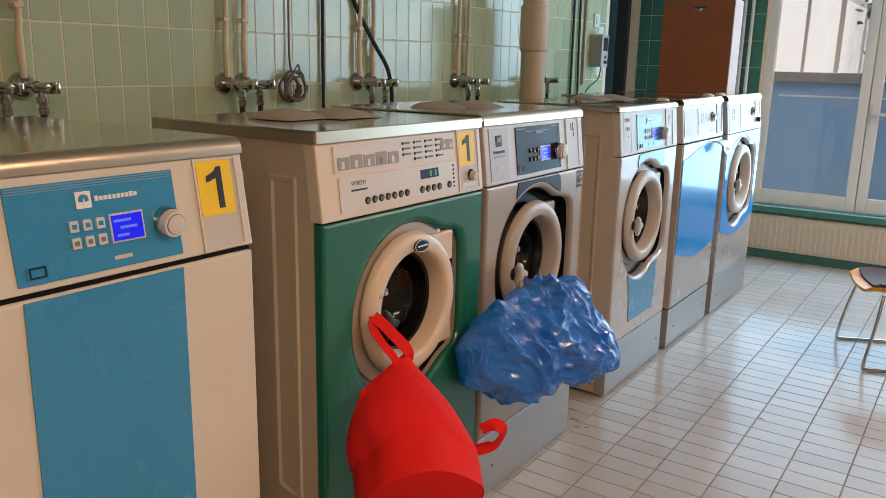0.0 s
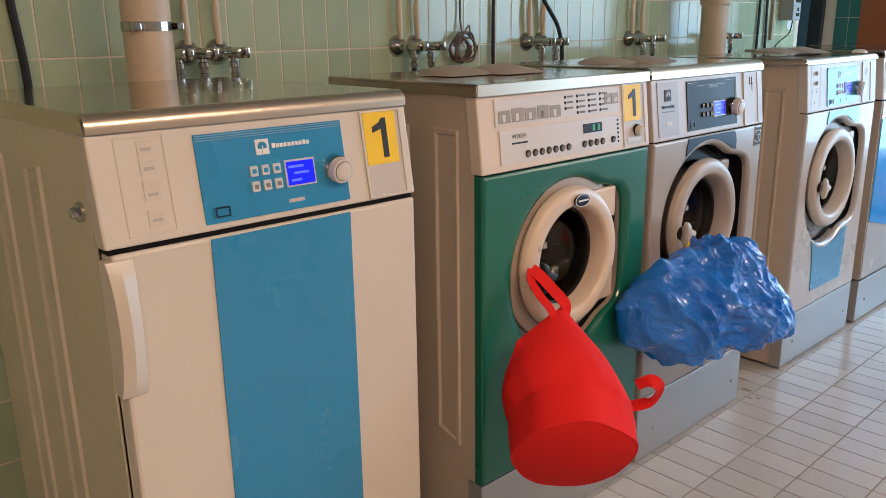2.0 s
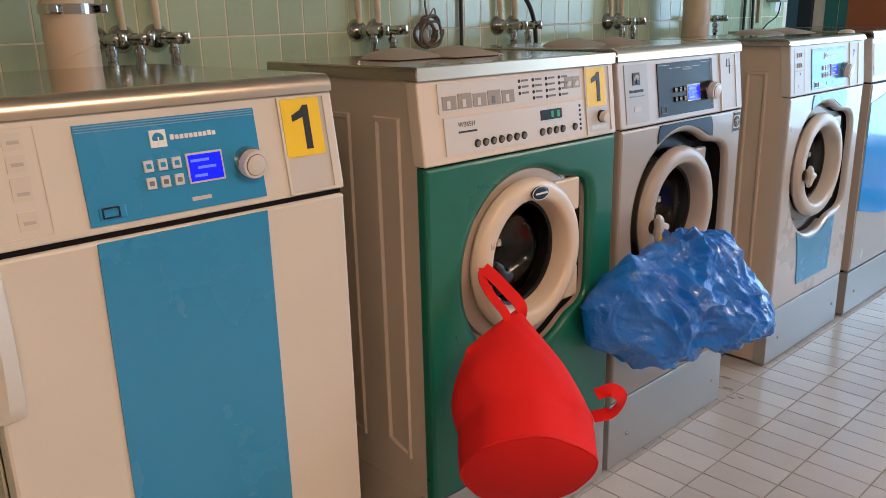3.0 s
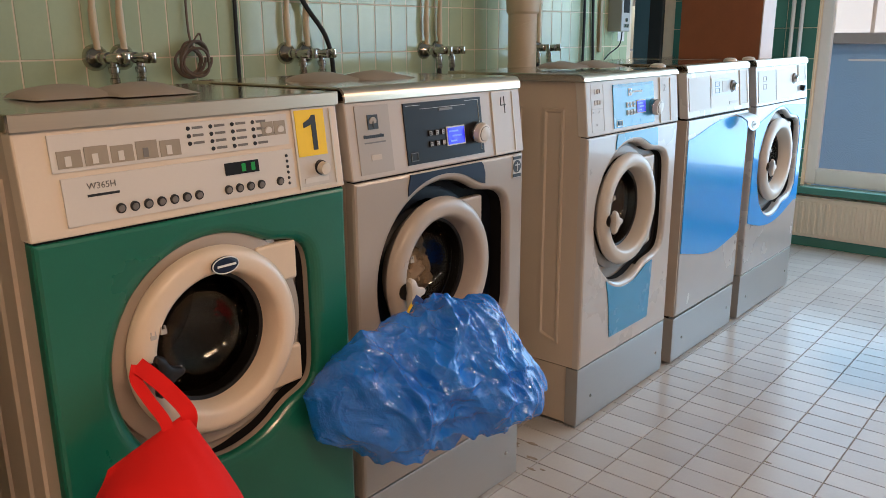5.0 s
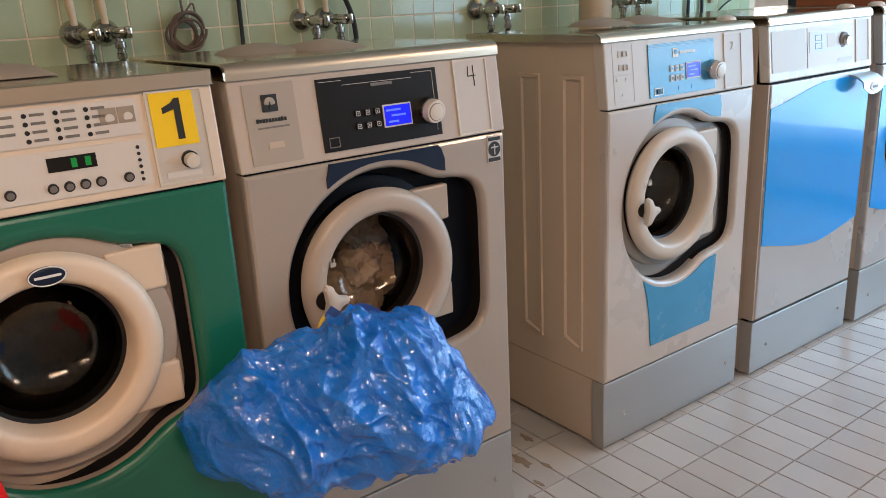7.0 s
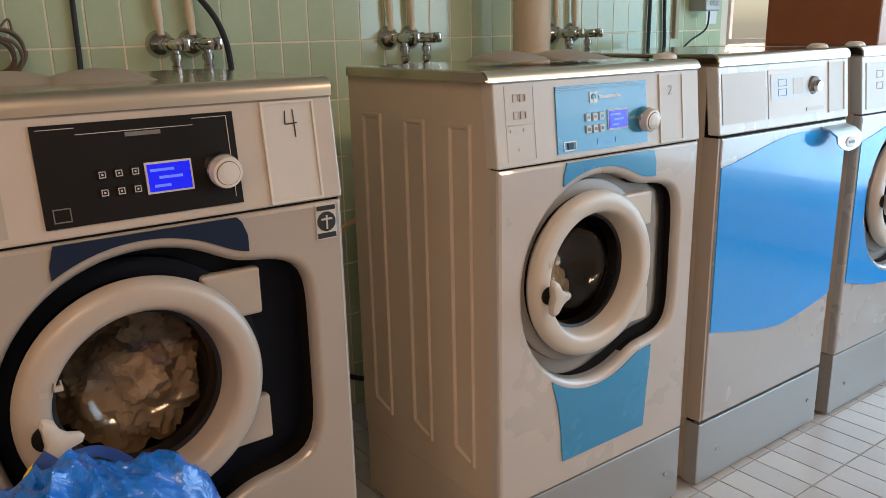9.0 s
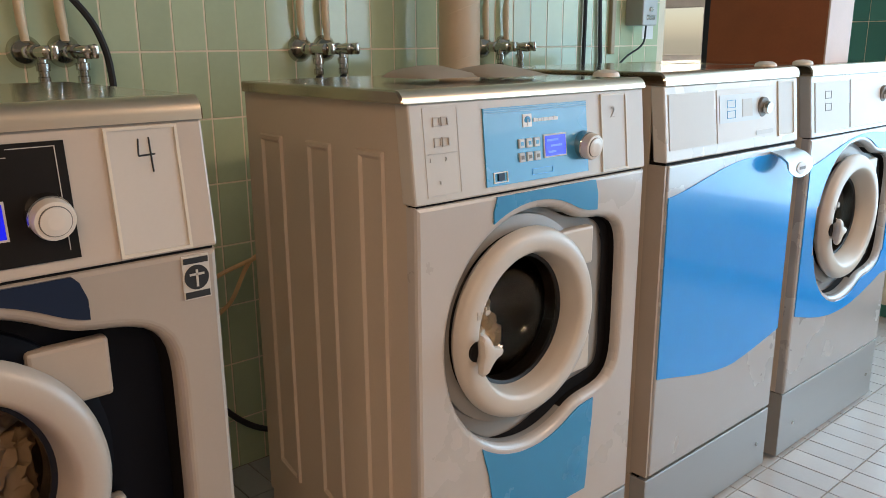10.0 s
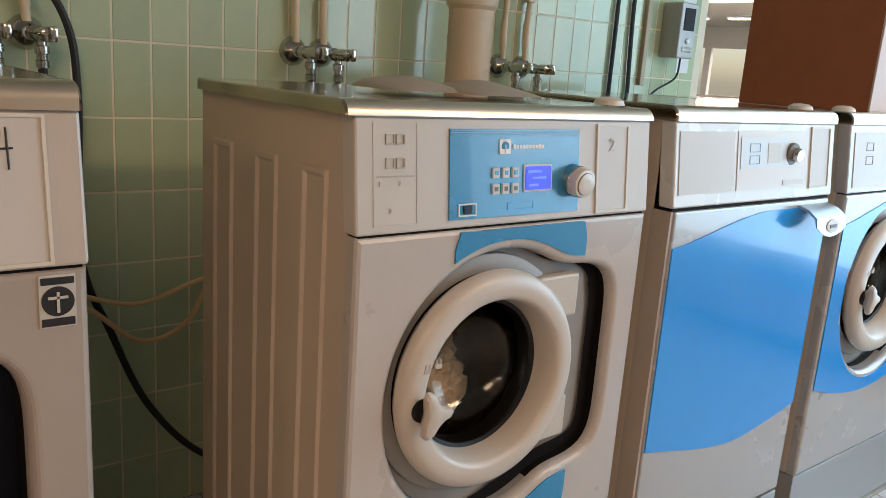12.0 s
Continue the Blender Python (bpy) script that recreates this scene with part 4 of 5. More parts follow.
def washer_green():
    xf, xr, y0, y1 = -0.868, -1.43, 1.198, 1.857
    m = thing("washing_machine", ((xf + xr) / 2, (y0 + y1) / 2, 0), "green fronted washing machine with cream control panel and yellow sticker", "washing machine")
    p = Panel(xf, 0.02)
    body_and_plinth(m, xr, xf, y0, y1, 0.235, "side", ((-1.37, -1.285), (-1.20, -1.115), (-1.03, -0.945)), rib_z=(0.32, 1.115))
    steel_top("top", -1.432, xf - 0.010, y0 - 0.009, y1 + 0.004, m, 0.027, square=True)
    panel_shell(m, p, y0, y1, "cream_old")
    yc, zc = 1.513, 0.766
    out = recess_outline(1.527, 0.748, 0.236, 0.248, 0.196, 0.188, 0.018)
    part("front", holed_front(xf - 0.028, xf, y0, y1, 0.235, SPLIT, out, lip=1.8), "green", m, "green enamelled front sheet")
    porthole(m, xf, yc, zc, 0.186, 0.129, "door_cream", "recess_beige", out, 0.022, handle="black")
    badge = part("door_badge", turned([(0.03, 0.0), (0.03, 0.004), (0.02, 0.006)], (xf + 0.026, yc + 0.012, zc + 0.152), (1, 0, 0), 28, False, True), "navy", m, "dark oval badge")
    for v in badge.data.vertices:
        v.co.z = (v.co.z - (zc + 0.152)) * 0.55 + zc + 0.152
    part("badge_bar", box(xf + 0.031, xf + 0.0335, yc - 0.008, yc + 0.033, zc + 0.150, zc + 0.154), "white_print", m)
    rim_pts = [(xf + 0.0305, yc + 0.012 + 0.0285 * math.cos(a * math.pi / 20), zc + 0.152 + 0.0155 * math.sin(a * math.pi / 20)) for a in range(41)]
    part("badge_rim", tube(rim_pts, 0.0012, 6), "white_print", m)
    part("door_latch", box(xf - 0.056, xf - 0.02, yc + 0.135, yc + 0.165, zc + 0.150, zc + 0.170, 0.003), "chrome", m)
    # upper print foil
    part("print_foil", p.box(y0 + 0.05, 1.722, 1.122, 1.182, -0.002, 0.003), "foil_white", m)
    for k in range(5):
        a = y0 + 0.06 + k * 0.045
        part("print_picture", p.box(a, a + 0.040, 1.128, 1.156 + 0.003 * (k % 2), 0.001, 0.0042), "picture_print", m)
        part("print_figure", p.box(a + 0.012, a + 0.022, 1.131, 1.147, 0.003, 0.005), "foil_white" if k != 3 else "pencil", m)
    for c in range(4):
        for r in range(4 if c else 3):
            y = 1.498 + c * 0.047
            z = 1.172 - r * 0.0135
            part("print_dot", p.disc(y, z, 0.0040, 0.0045, 12), "ink", m)
            part("print_line", p.box(y + 0.008, y + 0.030, z - 0.002, z + 0.0025, 0.001, 0.0042), "pencil", m)
    for k in range(2):
        part("print_picture", p.box(1.658 + 0.030 * k, 1.686 + 0.030 * k, 1.143, 1.170, 0.001, 0.0042), "picture_print", m)
        part("print_figure", p.disc(1.674 + 0.030 * k, 1.153, 0.008, 0.0052, 16), "foil_white", m)
    # lower control foil
    part("control_foil", p.box(y0 + 0.06, 1.727, 1.034, 1.112, -0.002, 0.003), "foil_white", m)
    part("digit_window", p.box(1.563, 1.640, 1.078, 1.101, 0.001, 0.0045), "panel_black", m)
    for y in (1.600, 1.622):
        part("digit", p.box(y, y + 0.009, 1.082, 1.097, 0.003, 0.005), "led_green", m)
    x = p.x(1.098) + 0.0035
    part_mesh("model_number", text_mesh("W365H", 0.0155, (x, 1.298, 1.090)), "pencil", m)
    part("model_bar", p.box(1.297, 1.352, 1.078, 1.082, 0.002, 0.0042), "ink", m)
    for y in [1.350 + 0.0252 * i for i in range(7)] + [1.565 + 0.0252 * i for i in range(4)] + [1.687]:
        b = part("button", p.disc(y, 1.052, 0.0088, 0.006, 18), "ink", m)
        part("button_face", p.disc(y, 1.052, 0.0060, 0.0072, 18), "pencil", b)
    for k in range(6):
        part("indicator", p.disc(1.710, 1.100 - 0.011 * k, 0.0032, 0.0045, 10), "ink", m)
    part("push_button", p.disc(1.797, 1.066, 0.013, 0.02, 24), "cream", m, "cream push button", True)
    part("push_button_collar", p.disc(1.797, 1.066, 0.0155, 0.006, 24), "black", m)
    number_card(m, p, 1.740, 1.835, 1.030, 1.186, "", 0.05)
    part("worn_label", p.box(1.752, 1.815, 1.037, 1.047, 0.001, 0.003), "foil_white", m)
    sticker_one(m, p, 1.743, 1.820, 1.092, 1.186)
    detergent_lids(m, -1.18, y0 + 0.22)
    return m


def washer_dark():
    xf, xr, y0, y1 = -0.875, -1.47, 1.893, 2.545
    m = thing("washing_machine", ((xf + xr) / 2, (y0 + y1) / 2, 0), "grey washing machine with dark control panel and handwritten four", "washing machine")
    p = Panel(xf, 0.022)
    body_and_plinth(m, xr, xf, y0, y1, 0.225, "side", ((-1.41, -1.32), (-1.226, -1.139), (-1.054, -0.972)))
    steel_top("top", xr, xf - 0.016, y0 - 0.006, y1 + 0.004, m, 0.032)
    panel_shell(m, p, y0, y1, "taupe")
    yc, zc = y0 + 0.285, 0.752
    out = recess_outline(y0 + 0.307, 0.745, 0.250, 0.288, 0.200, 0.225, 0.02)
    part("front", holed_front(xf - 0.028, xf, y0, y1, 0.225, SPLIT, out), "front_warm", m, "light grey front sheet")
    foil = decal(xf + 0.003, y0 + 0.150, y0 + 0.482, lambda y: float(np.interp(y - y0, (0.150, 0.160, 0.172, 0.182, 0.462, 0.472, 0.482), (0.905, 0.935, 0.970, 1.011, 1.011, 0.985, 0.950))), lambda y: 0.82, out)
    part("front_foil", foil, "navy", m, "navy foil over the door")
    porthole(m, xf, yc, zc, 0.192, 0.133, "door_taupe", "recess_black", out, 0.024,
             ((0.0, 0.03, -0.055, 0.09, "cloth_brown"), (-0.02, -0.05, -0.02, 0.07, "cloth_brown"), (-0.01, 0.06, 0.02, 0.06, "cloth"), (-0.02, 0.0, 0.06, 0.05, "picture_print")))
    part("control_foil", p.box(2.072, 2.366, 1.034, 1.178, -0.002, 0.003), "panel_black", m, "dark control foil")
    # light line along the foil's notch
    bm = p.box(2.079, 2.130, 1.1715, 1.1725, 0.002, 0.004)
    p.box(2.130, 2.30, 1.162, 1.163, 0.002, 0.004, bm=bm)
    p.box(2.30, 2.355, 1.1715, 1.1725, 0.002, 0.004, bm=bm)
    p.box(2.354, 2.355, 1.045, 1.172, 0.002, 0.004, bm=bm)
    part("foil_line", bm, "pale_print", m)
    part("model_bar", p.box(2.198, 2.250, 1.154, 1.160, 0.002, 0.0042), "pencil", m)
    display(m, p, 2.221, 2.286, 1.069, 1.110)
    buttons(m, p, 2.157, 1.103, 0.0235, 0.026, 0.006, 0.004, "panel_black", "pale_print")
    dial(m, p, 2.335, 1.091, 0.0255, 0.034)
    part("service_port", p.border(2.084, 2.108, 1.042, 1.062, 0.0015, 0.002, 0.0045), "pencil", m)
    part("maker_plate", p.box(1.918, 2.024, 1.030, 1.182, -0.002, 0.002), "plate_taupe", m, "grey maker plate")
    brand_mark(m, p, 1.953, 1.145, 0.032, 0.003, "ink", "plate_taupe", True)
    part("plate_bar", p.box(1.938, 2.004, 1.098, 1.101, 0.001, 0.0032), "pencil", m)
    part("plate_symbol", p.box(1.955, 1.987, 1.060, 1.072, 0.001, 0.003), "side", m)
    number_card(m, p, 2.418, 2.506, 1.026, 1.184, "4", 0.052, "ink")
    cert = part("certificate_sticker", box(xf - 0.002, xf + 0.002, 2.492, 2.531, 0.948, 1.010), "pale_print", m, "black and white certificate sticker")
    part("sticker_disc", turned([(0.0175, 0.0), (0.0175, 0.0035)], (xf, 2.5115, 0.979), (1, 0, 0), 24, False, True), "ink", cert)
    part("sticker_bar", box(xf, xf + 0.0035, 2.494, 2.529, 0.999, 1.007), "ink", cert)
    part("sticker_bar", box(xf, xf + 0.0035, 2.494, 2.529, 0.950, 0.959), "ink", cert)
    bm = box(xf, xf + 0.0048, 2.510, 2.513, 0.966, 0.990)
    box(xf, xf + 0.0048, 2.501, 2.522, 0.982, 0.985, bm=bm)
    part("sticker_figure", bm, "pale_print", cert)
    detergent_lids(m, -1.18, y0 + 0.20)
    return m


def control_blue(m, p, y0):
    part("control_foil", p.box(y0 + 0.168, y0 + 0.460, 1.032, 1.174, -0.002, 0.003), "blue", m, "blue control foil")
    for k in range(3):
        part("foil_stripe", p.box(y0 + 0.170, y0 + 0.458, 1.164 + 0.0036 * k, 1.1653 + 0.0036 * k, 0.002, 0.0045), "foil_line", m)
    brand_mark(m, p, y0 + 0.270, 1.146, 0.024, 0.004)
    display(m, p, y0 + 0.328, y0 + 0.388, 1.074, 1.113)
    buttons(m, p, y0 + 0.262, 1.104, 0.0215, 0.026)
    dial(m, p, y0 + 0.446, 1.087, 0.0265, 0.034)
    part("service_port", p.border(y0 + 0.185, y0 + 0.222, 1.037, 1.057, 0.002, 0.002, 0.005), "white_print", m)
    part("service_port_face", p.box(y0 + 0.196, y0 + 0.212, 1.041, 1.054, 0.002, 0.006), "navy", m)
    part("model_bar", p.border(y0 + 0.290, y0 + 0.350, 1.042, 1.054, 0.001, 0.002, 0.004), "sky_blue", m)


def washer_patch():
    xf, xr, y0, y1 = -0.885, -1.47, 2.915, 3.574
    m = thing("washing_machine", ((xf + xr) / 2, (y0 + y1) / 2, 0), "grey washing machine with blue foil patches and ribbed side", "washing machine")
    p = Panel(xf, 0.018)
    body_and_plinth(m, xr, xf, y0, y1, 0.225, "side", ((-1.41, -1.32), (-1.226, -1.139), (-1.054, -0.972)))
    steel_top("top", -1.445, xf - 0.010, y0 - 0.020, y1 + 0.004, m, 0.022)
    panel_shell(m, p, y0, y1, "grey")
    yc, zc = y0 + 0.278, 0.745
    out = recess_outline(y0 + 0.305, 0.737, 0.250, 0.300, 0.205, 0.225, 0.026)
    part("front", holed_front(xf - 0.028, xf, y0, y1, 0.225, SPLIT, out), "front_mauve", m, "light grey front sheet")

    upper = decal(xf + 0.003, y0 + 0.150, y0 + 0.502, lambda y: float(np.interp(y - y0, (0.158, 0.172, 0.182, 0.190, 0.484, 0.492, 0.502), (0.885, 0.925, 0.965, 1.011, 1.011, 0.985, 0.945))), lambda y: 0.82, out)
    part("front_foil", upper, "blue", m, "blue foil over the door")
    lower = decal(xf + 0.003, y0 + 0.160, y0 + 0.505, lambda y: 0.62, lambda y: float(np.interp(y - y0, (0.160, 0.178, 0.190, 0.196, 0.490, 0.497, 0.505), (0.500, 0.440, 0.370, 0.288, 0.288, 0.40, 0.47))), out, 0.004, 80)
    part("front_foil", lower, "blue", m, "blue foil under the door")
    porthole(m, xf, yc, zc, 0.197, 0.138, "door_grey", "recess_grey", out, 0.024,
             ((0.0, -0.03, -0.05, 0.06, "cloth"), (0.0, 0.035, -0.085, 0.055, "cloth"), (0.01, -0.06, 0.01, 0.04, "cloth_blue"), (-0.05, 0.05, 0.03, 0.05, "cloth_red"), (0.0, 0.01, -0.01, 0.045, "cloth")))
    control_blue(m, p, y0)
    number_card(m, p, y0 + 0.512, y0 + 0.592, 1.028, 1.180, "2", 0.034, "faint_ink")
    part("instruction_card", p.border(y0 + 0.028, y0 + 0.108, 1.030, 1.182, 0.0018, -0.001, 0.0009), "pale_print", m)
    for k, z in enumerate((1.150, 1.115)):
        part("instruction_picture", p.border(y0 + 0.050, y0 + 0.066, z, z + 0.016, 0.002, -0.001, 0.002), "faint_ink", m)
        part("instruction_picture", p.border(y0 + 0.068, y0 + 0.084, z, z + 0.016, 0.002, -0.001, 0.003), "faint_ink", m)
    for wd, (dy, dz) in (("1", (0.036, 1.090)), ("2", (0.072, 1.090)), ("3", (0.055, 1.050))):
        part_mesh("instruction_number", text_mesh(wd, 0.010, (p.x(dz) + 0.001, y0 + dy, dz)), "faint_ink", m)
    part("instruction_line", p.box(y0 + 0.034, y0 + 0.102, 1.103, 1.1045, -0.001, 0.002), "faint_ink", m)
    detergent_lids(m, -1.14, y0 + 0.26)
    return m


def dryer_wave():
    xf, xr, y0, y1 = -0.88, -1.52, 3.655, 4.295
    m = thing("tumble_dryer", ((xf + xr) / 2, (y0 + y1) / 2, 0), "silver tumble dryer with bright blue wave door", "dryer")
    p = Panel(xf, 0.02)
    body_and_plinth(m, xr, xf, y0, y1, 0.205, "side", front=0.05)
    steel_top("top", xr, xf - 0.014, y0 - 0.006, y1 + 0.004, m, 0.03)
    panel_shell(m, p, y0, y1, "panel_steel")
    part("panel_field", p.box(y0 + 0.012, y0 + 0.205, 1.045, 1.172, -0.002, 0.002), "grey", m)
    part("panel_field", p.box(y0 + 0.218, y0 + 0.510, 1.045, 1.174, -0.002, 0.002), "foil_white", m)
    part("field_foil", p.box(y0 + 0.228, y0 + 0.425, 1.092, 1.160, 0.001, 0.0035), "button", m)
    for z in (1.102, 1.128):
        part("field_symbol", p.border(y0 + 0.262, y0 + 0.302, z, z + 0.019, 0.0015, 0.002, 0.0045), "blue", m)
    part("display", p.box(y0 + 0.335, y0 + 0.385, 1.103, 1.147, 0.002, 0.0045), "grey", m, "unlit grey display")
    part("model_bar", p.box(y0 + 0.405, y0 + 0.495, 1.052, 1.063, 0.001, 0.0035), "pale_print", m)
    part("dial_plate", p.disc(y0 + 0.440, 1.122, 0.026, 0.008, 28), "pencil", m)
    part("dial", p.disc(y0 + 0.445, 1.122, 0.016, 0.022, 8), "chrome", m, "dark steel dial", True)
    number_card(m, p, y0 + 0.530, y0 + 0.612, 1.043, 1.180, "", 0.03)
    door = part("door", box(xf - 0.045, xf, y0 + 0.008, y1 - 0.004, 0.212, SPLIT - 0.004, 0.005), "silver", m, "silver dryer door")
    part("hinge_strip", box(xf - 0.052, xf - 0.004, y0 - 0.001, y0 + 0.006, 0.212, SPLIT - 0.004), "recess_beige", m)

    def top(y):
        t = (y - y0) / (y1 - y0)
        return 0.935 + 0.060 * math.sin(min(1, t / 0.62) * math.pi / 2) ** 1.5 - 0.006 * max(0, t - 0.62)

    def bottom(y):
        t = (y - y0) / (y1 - y0)
        return 0.482 - 0.062 * math.sin(math.pi * min(1.0, t / 0.62) / 2) ** 1.2 + 0.045 * max(0.0, (t - 0.55) / 0.45) ** 1.4

    part("door_wave", decal(xf + 0.003, y0 + 0.012, y1 - 0.008, top, bottom), "sky_blue", door, "bright blue wave foil")
    # folded steel handle
    ya, yb = y1 - 0.150, y1 - 0.010
    rings = []
    for y, dz in ((ya, 0.0), (ya + 0.02, -0.012), (ya + 0.045, -0.022), ((ya + yb) / 2, -0.026), (yb - 0.045, -0.024), (yb - 0.015, -0.016), (yb, -0.004)):
        rings.append([(xf - 0.004, y, 1.002), (xf + 0.03, y, 0.992), (xf + 0.052, y, 0.976), (xf + 0.055, y, 0.955 + dz), (xf + 0.052, y, 0.955 + dz), (xf + 0.046, y, 0.974), (xf + 0.028, y, 0.986), (xf - 0.004, y, 0.996)])
    hd = part("handle", loft(rings, True, True, True), "plinth", door, "folded steel pull handle", True)
    badge = part("handle_badge", turned([(0.03, 0), (0.03, 0.003), (0.026, 0.004)], (xf + 0.052, (ya + yb) / 2 + 0.006, 0.955), (1, 0, 0), 28, False, True), "foil_white", hd, "pale oval badge")
    for v in badge.data.vertices:
        v.co.z = (v.co.z - 0.955) * 0.55 + 0.955
    part("badge_bar", box(xf + 0.055, xf + 0.057, (ya + yb) / 2 - 0.010, (ya + yb) / 2 + 0.022, 0.951, 0.959), "pencil", hd)
    return m


def washer_wave():
    xf, xr, y0, y1 = -0.872, -1.52, 4.365, 5.085
    m = thing("washing_machine", ((xf + xr) / 2, (y0 + y1) / 2, 0), "silver washing machine with bright blue wave round its door", "washing machine")
    p = Panel(xf, 0.02)
    body_and_plinth(m, xr, xf, y0, y1, 0.225, "side")
    steel_top("top", xr, xf - 0.014, y0 - 0.006, y1 + 0.004, m, 0.03)
    panel_shell(m, p, y0, y1, "silver")
    yc, zc = y0 + 0.310, 0.745
    out = recess_outline(y0 + 0.335, 0.740, 0.252, 0.310, 0.200, 0.225, 0.024)
    part("front", holed_front(xf - 0.028, xf, y0, y1, 0.225, SPLIT, out), "silver", m, "silver front sheet")

    def top(y):
        t = (y - y0) / (y1 - y0)
        return 0.935 + 0.070 * math.sin(min(1, t / 0.55) * math.pi / 2) ** 1.4 - 0.05 * max(0, t - 0.6)

    def bottom(y):
        t = (y - y0) / (y1 - y0)
        return 0.482 - 0.06 * math.sin(math.pi * min(1, t / 0.9)) + 0.01 * t

    part("front_foil", decal(xf + 0.003, y0 + 0.010, y1 - 0.012, top, bottom, out, 0.004, 60), "sky_blue", m, "bright blue wave foil")
    porthole(m, xf, yc, zc, 0.200, 0.128, "door_grey", "recess_grey", out, 0.024)
    part("panel_field", p.box(y0 + 0.022, y0 + 0.245, 1.032, 1.172, -0.002, 0.002), "grey", m)
    part("panel_field", p.box(y0 + 0.258, y0 + 0.555, 1.032, 1.174, -0.002, 0.002), "foil_white", m)
    for z in (1.09, 1.125):
        part("field_symbol", p.border(y0 + 0.085, y0 + 0.125, z, z + 0.022, 0.002, 0.001, 0.003), "pencil", m)
    part("dial_plate", p.disc(y0 + 0.505, 1.122, 0.026, 0.008, 28), "pencil", m)
    part("dial", p.disc(y0 + 0.508, 1.122, 0.016, 0.022, 8), "chrome", m, "dark steel dial", True)
    part("push_button", p.disc(y0 + 0.625, 1.072, 0.014, 0.02, 20), "black", m, "black push button")
    number_card(m, p, y0 + 0.580, y0 + 0.685, 1.105, 1.180, "", 0.03)
    return m


dryer_small()
washer_green()
washer_dark()
washer_patch()
dryer_wave()
washer_wave()

for bx, by in ((-0.915, 3.60), (-0.925, 4.22), (-0.925, 4.44)):
    bp = thing("bumper", (bx, by, TOP + 0.03), "small white domed bumper on the machine top", "bumper", "bumpers on the machine tops")
    z = TOP + (0.026 if by < 3.6 else 0.03)
    if by < 3.61:
        by, z = 3.50, TOP + 0.026
    part("dome", turned([(0.03, -0.001), (0.027, 0.007), (0.018, 0.012), (0.003, 0.0135)], (bx - 0.03, by, z), (0, 0, 1), 24, False, True), "bumper", bp, "", True)


# ---- pipes, taps and cables on the tiled wall ----
def tap(y, z=1.276, swing=1.0, hose=True):
    t = thing("water_tap", (WALL_X, y, z), "chrome wall tap with hose coupling above the machines", "tap", "wall taps")
    x = WALL_X
    part("flange", turned([(0.040, -0.001), (0.038, 0.010), (0.028, 0.024), (0.015, 0.034), (0.013, 0.040)], (x, y, z), (1, 0, 0), 32, False, True), "chrome", t, "", True)
    part("valve_body", turned([(0.014, 0.03), (0.018, 0.036), (0.018, 0.060), (0.014, 0.064), (0.014, 0.085), (0.017, 0.088), (0.017, 0.112), (0.010, 0.116)], (x, y, z), (1, 0.25 * swing, -0.02), 20, False, True), "chrome", t, "", True)
    hx, hy = x + 0.118, y + 0.03 * swing
    part("handle", box(hx - 0.012, hx + 0.018, hy - 0.006, hy + 0.010, z - 0.018, z + 0.016, 0.005), "chrome", t, "chrome lever", True)
    ox, oy = x + 0.075, y + 0.018 * swing
    if hose:
        part("coupling", turned([(0.011, 0.0), (0.011, 0.018), (0.016, 0.020), (0.016, 0.036), (0.012, 0.038), (0.012, 0.050), (0.0145, 0.052), (0.0145, 0.066), (0.010, 0.070)], (ox, oy, z - 0.008), (0, 0, -1), 16, True, True), "chrome", t, "", True)
        part("hose", tube(curve_points([(ox, oy, z - 0.07), (ox, oy, z - 0.2), (ox - 0.02, oy, z - 0.5), (ox + 0.02, oy, z - 0.8)]), 0.010), "rubber", t, "", True)
    return t


def supply_pipe(y, z=1.30):
    s = thing("supply_pipe", (WALL_X, y, z), "thin cream painted water pipe on the tiles", "pipe", "water supply pipes")
    r = random.Random(int(y * 100))
    x = WALL_X + 0.022
    pts = curve_points([(x, y, z), (x, y - 0.004, z + 0.10), (x, y + 0.004, z + 0.25), (x, y, z + 0.6), (x, y, CEIL)], 10)
    part("pipe", tube(pts, [0.0085 + 0.0035 * (1 if 3 < k < 12 else 0.4) for k in range(len(pts))], 12), "pipe_cream", s, "", True)
    part("clip", box(WALL_X - 0.001, x + 0.012, y - 0.014, y + 0.014, z + 0.19, z + 0.205, 0.003), "pipe_cream", s)


for ya, yb in ((1.063, 1.165), (1.893, 1.978), (2.615, 2.705), (3.375, 3.462), (4.138, 4.240)):
    for y in (ya, yb):
        tap(y)
        supply_pipe(y)
tap(0.985, hose=True)


def duct(y, r, z0, x, socket_z, label):
    d = thing("exhaust_duct", (x, y, z0), label, "duct")
    part("pipe", turned([(r, 0), (r, CEIL - z0)], (x, y, z0), (0, 0, 1), 40, True, False), "duct", d, "", True)
    part("socket", turned([(r, socket_z - z0 - 0.012), (r + 0.009, socket_z - z0), (r + 0.012, socket_z - z0 + 0.05), (r + 0.010, socket_z - z0 + 0.22), (r, socket_z - z0 + 0.235)], (x, y, z0), (0, 0, 1), 40), "duct", d, "", True)
    # wound seam
    pts = [(x + (r + 0.0005) * math.cos(a / 10), y + (r + 0.0005) * math.sin(a / 10), z0 + 0.05 + 0.0024 * a) for a in range(0, 480)]
    part("seam", tube(pts, 0.0011, 5), "duct", d)
    return d


d = duct(0.835, 0.061, 0.3, -1.72, 1.75, "cream spiral exhaust duct with steel clamp behind the dryer")
